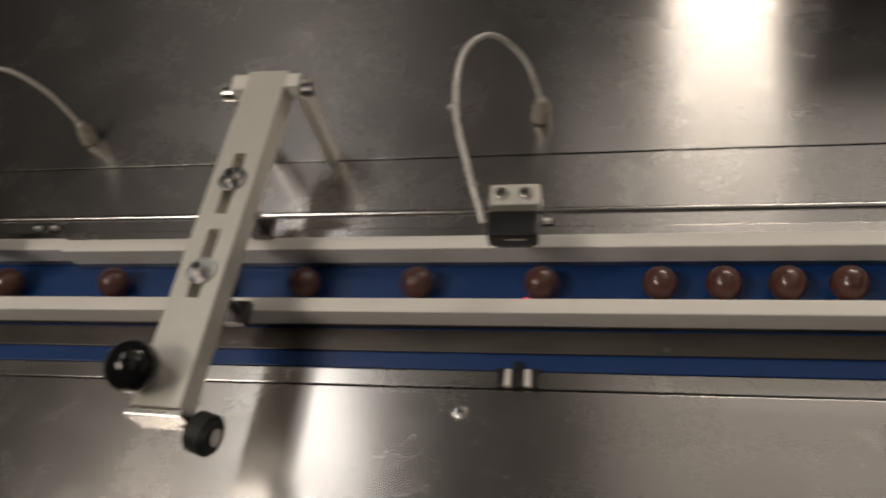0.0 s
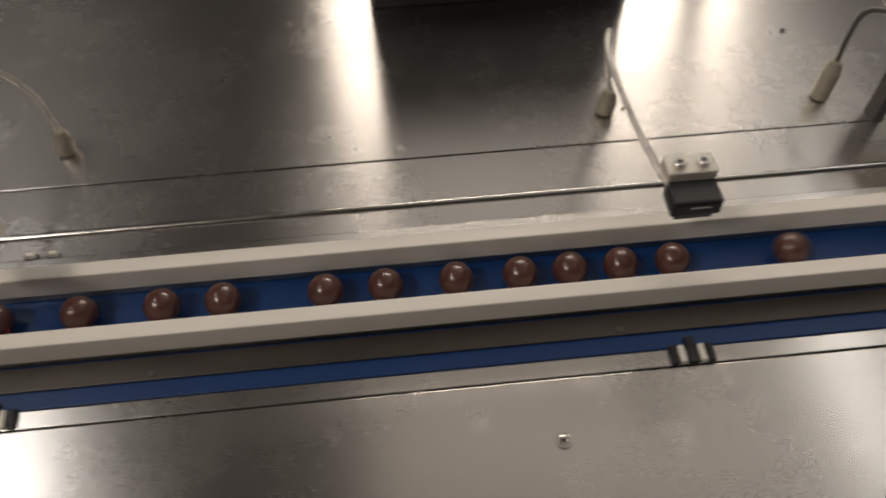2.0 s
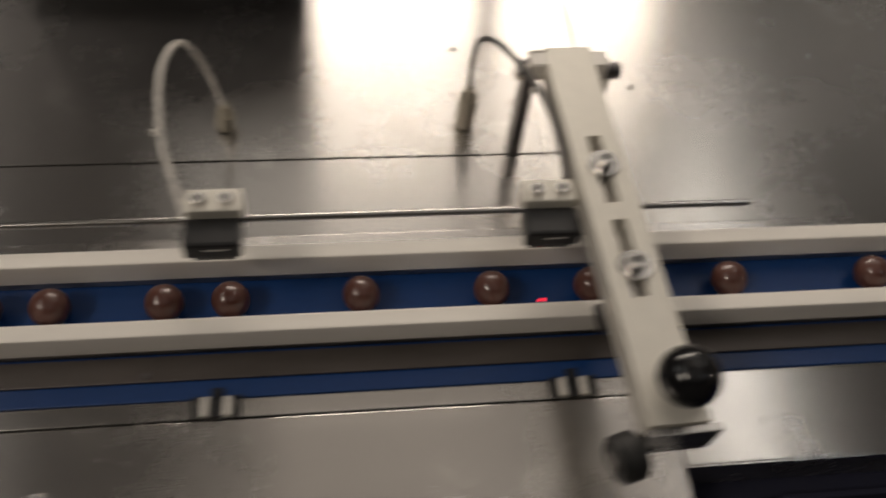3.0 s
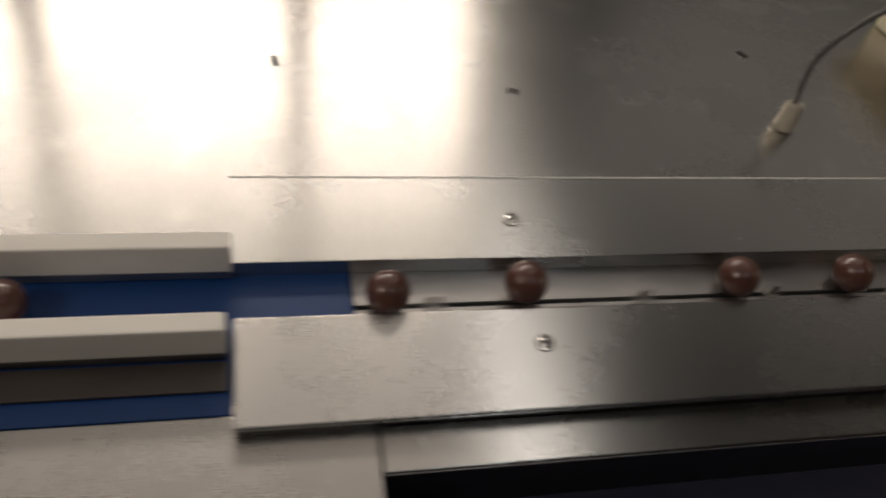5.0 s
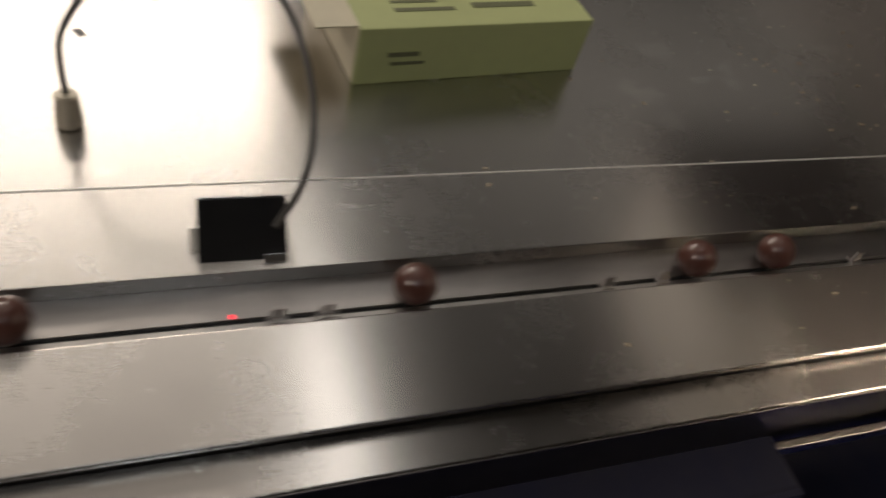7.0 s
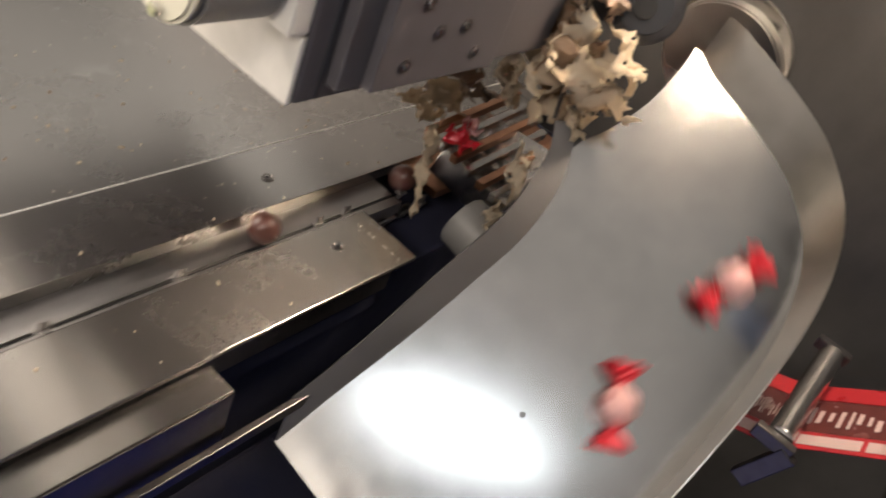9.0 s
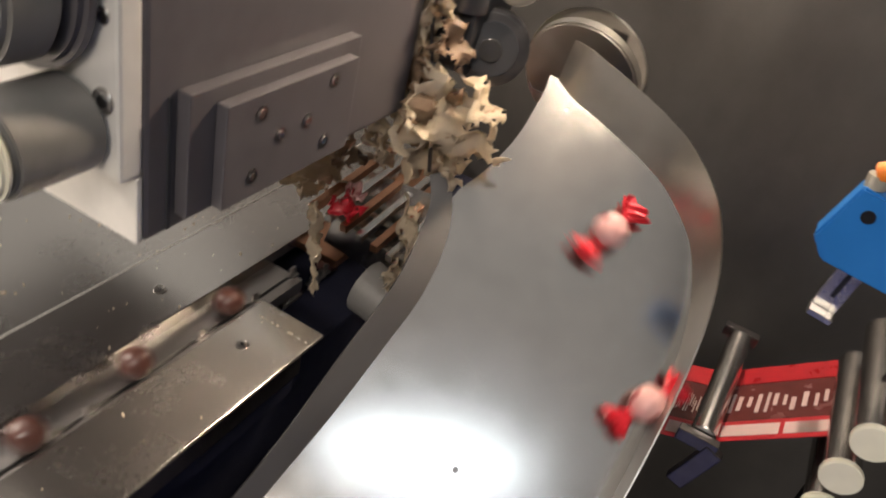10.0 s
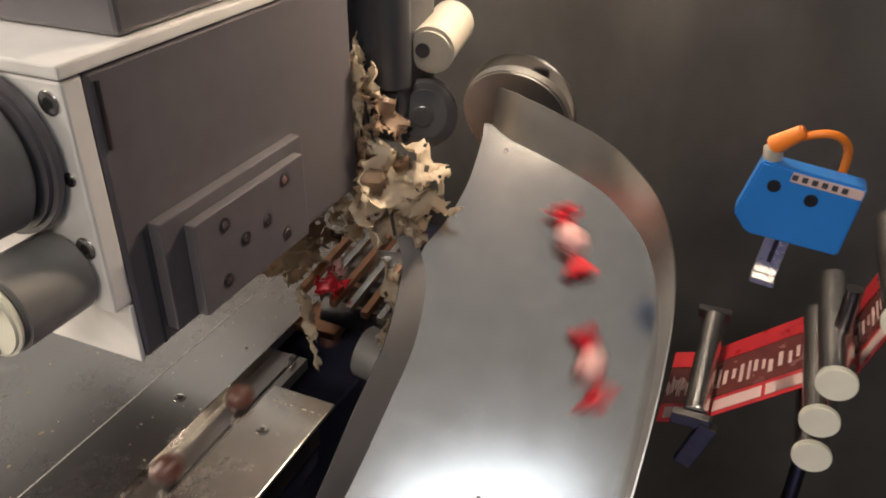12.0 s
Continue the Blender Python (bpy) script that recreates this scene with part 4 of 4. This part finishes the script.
# how far the slow belt and the feed belt have run, by time
BELT_T, BELT_S = (-20, 0, 0.5, 1, 1.5, 2, 2.5, 3.7, 4.1, 30), (-3.8000, 0.0000, 0.1065, 0.1995, 0.2985, 0.3895, 0.4695, 0.7515, 0.7835, 5.7045)
FEED_T, FEED_S = (-20, 0, 0.5, 1, 1.5, 2, 30), (-10.8000, 0.0000, 0.2600, 0.4400, 0.6400, 0.7900, 11.4300)
TIMES = (0.75, 0.9, 1.05, 1.24, 1.424, 1.632, 1.853, 2.097, 2.319, 2.524, 2.668, 2.85, 3.05, 3.219, 3.504, 3.672, 4.075, 4.21, 4.61, 5.04, 5.25, 5.61, 6.08, 6.46, 6.665, 6.85, 7.06, 7.25, 7.42, 7.57, 7.9, 8.09, 8.474, 8.67, 8.86, 9.09)
EMPTY_TIMES = (3.86, 4.42, 4.82, 5.45, 5.85, 6.28, 7.75, 8.29)


def along(tau, t):
    """Place on the line: quick feed, slow queue, quick channel."""
    if t > tau:
        return X_SPEED + FAST * (t - tau)
    start = X_SPEED - float(np.interp(tau, BELT_T, BELT_S))
    x = start + float(np.interp(t, BELT_T, BELT_S))
    if x > X_QUEUE:
        return x
    join = float(np.interp(X_QUEUE - start, BELT_S, BELT_T))
    return X_QUEUE + float(np.interp(t, FEED_T, FEED_S) - np.interp(join, FEED_T, FEED_S))


ball_proto, lug_proto = make_ball(), make_lug()
balls = [ball_proto] + [copy_thing(ball_proto, pose(0, 0, 0)) for _ in TIMES[1:]]
lugs = [lug_proto] + [copy_thing(lug_proto, pose(0, 0, 0)) for _ in (TIMES + EMPTY_TIMES)[1:]]
dot = thing("light_dot", "small red light dot of the sensor on the belt", "light dot", (0.528, -0.006, -0.0102))
part("dot", rod_between((0, 0, 0), (0, 0, 0.0002), 0.0014, 12), LASER, dot)
for x, y, z in ((0.9665, -0.004, -0.0102), (1.166, -0.003, -0.0102), (1.974, 0.0025, -0.0107)):
    copy_thing(dot, pose(x, y, z))


# ---- twist-wrapped candies on the chute ----
def make_candy():
    c = thing("wrapped_candy", "twist-wrapped candy with red ends sliding down the chute", "candy", (0, 0, 0), "wrapped candies")
    bm = ball_mesh(0.0130, 20, 0.95)
    for v in bm.verts:
        v.co.x *= 1.15
        v.co *= 1 + 0.10 * noise.noise(v.co * 160)
    part("wrapped_body", bm, PINK_FOIL, c, "pale pink translucent wrapper over chocolate", True)
    for s in (-1, 1):
        bm = bmesh.new()
        rnd = random.Random(7 + s)
        rings = []
        for i, (x, r) in enumerate(((0.0125, 0.0060), (0.0160, 0.0034), (0.0200, 0.0055), (0.0250, 0.0095), (0.0300, 0.0120))):
            ring = []
            for k in range(18):
                a = 2 * math.pi * k / 18 + 0.5 * i
                rr = r * (1 + (0.32 if i > 1 else 0.1) * math.sin(5 * a + i) + rnd.uniform(-0.12, 0.12))
                ring.append(bm.verts.new((s * (x + rnd.uniform(-0.0015, 0.0015) * (i > 2)), rr * math.cos(a), 0.62 * rr * math.sin(a))))
            rings.append(ring)
        for a, d in zip(rings, rings[1:]):
            for k in range(18):
                bm.faces.new((a[k], a[(k + 1) % 18], d[(k + 1) % 18], d[k]))
        ob = part("twisted_end", bm, RED_FOIL, c, "red fanned twisted end", False)
        ob.modifiers.new("thickness", "SOLIDIFY").thickness = 0.0004
    return c


CANDY_ROWS = (
    ((8.6, 2.739, -0.133, 0.128, 35), (8.7, 2.727, -0.173, 0.106, 15), (8.8, 2.713, -0.218, 0.081, 13), (8.9, 2.694, -0.264, 0.051, 11), (9.0, 2.631, -0.258, 0.004, 31), (9.1, 2.581, -0.239, -0.028, 21)),
    ((8.8, 2.745, -0.135, 0.133, -13), (8.9, 2.750, -0.180, 0.122, 13), (9.0, 2.733, -0.262, 0.082, -13), (9.1, 2.706, -0.301, 0.048, -10), (9.2, 2.641, -0.299, -0.002, -25)),
    ((9.2, 2.752, -0.114, 0.144, -111), (9.3, 2.754, -0.158, 0.132, -112), (9.4, 2.749, -0.216, 0.109, -58), (9.5, 2.730, -0.261, 0.080, -17), (9.6, 2.658, -0.294, 0.013, -6), (9.7, 2.615, -0.285, -0.017, 3)),
    ((9.6, 2.745, -0.118, 0.138, -135), (9.7, 2.749, -0.164, 0.127, 24), (9.8, 2.752, -0.243, 0.103, 2), (9.9, 2.735, -0.299, 0.072, 18), (10.0, 2.688, -0.308, 0.032, -31), (10.1, 2.642, -0.297, 0.000, -23)),
    ((9.8, 2.748, -0.108, 0.143, -86), (9.9, 2.754, -0.157, 0.132, -93), (10.0, 2.756, -0.226, 0.112, -19), (10.1, 2.734, -0.255, 0.085, 12), (10.2, 2.667, -0.293, 0.021, 15), (10.3, 2.629, -0.294, -0.009, -7)),
    ((10.2, 2.762, -0.078, 0.164, -124), (10.3, 2.761, -0.121, 0.149, -125), (10.4, 2.745, -0.247, 0.096, -79), (10.5, 2.718, -0.279, 0.065, -65), (10.6, 2.647, -0.275, 0.011, -14), (10.7, 2.602, -0.257, -0.018, -10)),
    ((10.6, 2.774, -0.133, 0.156, -139), (10.7, 2.753, -0.182, 0.124, -140), (10.8, 2.738, -0.268, 0.084, -142), (10.9, 2.716, -0.303, 0.056, 2), (11.0, 2.629, -0.305, -0.013, -8)),
    ((11.0, 2.753, -0.136, 0.139, -122), (11.1, 2.764, -0.180, 0.133, -107), (11.2, 2.755, -0.222, 0.113, -75), (11.3, 2.728, -0.269, 0.076, -65), (11.4, 2.680, -0.298, 0.029, 1), (11.5, 2.641, -0.293, 0.001, 6), (11.6, 2.611, -0.292, -0.022, 5)),
    ((11.2, 2.775, -0.110, 0.164, -142), (11.3, 2.760, -0.154, 0.138, -152), (11.4, 2.747, -0.239, 0.100, -113), (11.5, 2.727, -0.286, 0.069, -113), (11.6, 2.654, -0.269, 0.019, 6), (11.7, 2.607, -0.251, -0.013, 7)),
    ((11.4, 2.770, -0.087, 0.168, -133), (11.5, 2.759, -0.121, 0.148, -133), (11.6, 2.742, -0.215, 0.105, -108), (11.7, 2.712, -0.258, 0.067, -108), (11.8, 2.635, -0.270, 0.003, -71), (11.9, 2.590, -0.262, -0.030, -52), (12.0, 2.530, -0.255, -0.075, -45)),
    ((11.6, 2.768, -0.112, 0.158, -124), (11.7, 2.755, -0.152, 0.135, -134), (11.8, 2.767, -0.242, 0.115, -87), (11.9, 2.751, -0.266, 0.095, -71), (12.0, 2.691, -0.268, 0.047, -155)),
    ((11.8, 2.778, -0.124, 0.162, -134), (11.9, 2.764, -0.160, 0.139, -134), (12.0, 2.763, -0.226, 0.117, -150)),
    ((8.3, 2.573, -0.171, -0.013, 22), (8.4, 2.563, -0.205, -0.032, 19), (8.5, 2.593, -0.277, -0.031, 25), (8.6, 2.586, -0.277, -0.037, -23)),
    ((8.3, 2.617, -0.172, 0.021, 3), (8.4, 2.641, -0.233, 0.020, -4), (8.5, 2.664, -0.303, 0.015, -12), (8.6, 2.632, -0.314, -0.014, -18)),
)

candy_proto = make_candy()
candies = [candy_proto] + [copy_thing(candy_proto, pose(0, 0, 0)) for _ in CANDY_ROWS[1:]]

U = Vector((1.0, 0.0, 0.7774)).normalized()
V = UP.cross(U)


def lying(x, y, z, angle):
    a = radians(angle)
    ax = U * math.cos(a) + V * math.sin(a)
    ay = UP.cross(ax)
    m = Matrix((ax, ay, UP)).transposed().to_4x4()
    m.translation = (x, y, z)
    return m


def motions():
    for k, (ob, tau) in enumerate(zip(balls, TIMES)):
        t_in = tau + (2.700 - X_SPEED) / FAST
        rest = pose(2.74 + 0.004 * (k % 5), 0.02 + 0.012 * (k % 7), -0.10 - 0.004 * k, 0, 300, 0)
        turn = (40 * k, 0, 25 * k)
        rows = [(0.0, pose(along(tau, 0), 0, 0.0014 if along(tau, 0) < 1.56 else 0.0012, *turn))]
        for t in sorted([0.2 * i for i in range(1, 60)] + [tau - 0.05, tau + 0.05]):
            if 0.1 < t < min(11.9, t_in - 0.06):
                x = along(tau, t)
                rows.append((t, pose(x, 0.004 if x > 1.6 else 0.0, 0.0014 if x < 1.56 else 0.0012, *turn)))
        rows.sort(key=lambda r: r[0])
        if t_in < 12:
            rows.append((t_in, pose(2.700, 0.004, 0.0012, 40 * k, 0, 25 * k)))
            if t_in + 0.12 < 12:
                rows.append((t_in + 0.12, pose(2.745, 0.010, -0.02, 40 * k, 30, 25 * k)))
                if t_in + 0.3 < 12:
                    rows.append((t_in + 0.3, pose(rest.translation.x, rest.translation.y, rest.translation.z, 40 * k, 60, 25 * k)))
                    rows.append((12.0, pose(rest.translation.x, rest.translation.y, rest.translation.z, 40 * k, 60, 25 * k)))
                else:
                    rows.append((12.0, pose(2.745, 0.012, -0.05, 40 * k, 40, 25 * k)))
            else:
                rows.append((12.0, pose(2.715, 0.003, 0.0, 40 * k, 10, 25 * k)))
        else:
            rows.append((12.0, pose(along(tau, 12.0), 0.004, 0.0012, 40 * k, 0, 25 * k)))
        keep, last = [], -1
        for t, m in rows:
            if frame(t) > last:
                keep.append((t, m))
                last = frame(t)
        walk(ob, keep)
    for k, (ob, tau) in enumerate(zip(lugs, TIMES + EMPTY_TIMES)):
        t0 = tau + (1.560 - X_SPEED) / FAST
        t1 = tau + (2.715 - X_SPEED) / FAST
        rows = [(0.0, pose(1.50 - 0.012 * k, -0.0006, -0.032))]
        if t0 - 0.08 > 0:
            rows.append((t0 - 0.08, pose(1.52, -0.0006, -0.030)))
        rows.append((t0, pose(1.5740 - 0.0155, -0.0006, -0.0107)))
        if t1 < 11.85:
            rows += [(t1, pose(2.715 - 0.0155, -0.0006, -0.0107)), (t1 + 0.1, pose(2.72, -0.0006, -0.036)), (12.0, pose(2.60 - 0.012 * k, -0.0006, -0.040))]
        else:
            rows.append((12.0, pose(along(tau, 12.0) - 0.0155, -0.0006, -0.0107)))
        walk(ob, rows)
    for k, (ob, seq) in enumerate(zip(candies, CANDY_ROWS)):
        first, last = seq[0], seq[-1]
        wait = pose(2.86 + 0.02 * (k % 3), 0.06 + 0.02 * (k // 3), -0.05 - 0.01 * k)
        rows, prev = [], None
        if first[0] > 8.35:
            rows += [(0.0, wait), (first[0] - 0.25, wait), (first[0] - 0.1, lying(2.765, -0.070, 0.105, first[4]))]
        else:
            rows += [(0.0, wait), (first[0] - 0.35, wait), (first[0] - 0.12, lying(2.77, -0.13, 0.130, first[4]))]
        for t, x, y, z, a in seq:
            if prev is not None:
                while a - prev > 90:
                    a -= 180
                while a - prev < -90:
                    a += 180
                a = max(prev - 85, min(prev + 85, a))
            prev = a
            rows.append((t, lying(x, y, z, a)))
        if last[0] < 11.75:
            end = lying(2.40 - 0.01 * k, -0.29 + 0.01 * (k % 4), -0.22, prev)
            rows += [(last[0] + 0.2, end), (12.0, end)]
        walk(ob, rows)


motions()
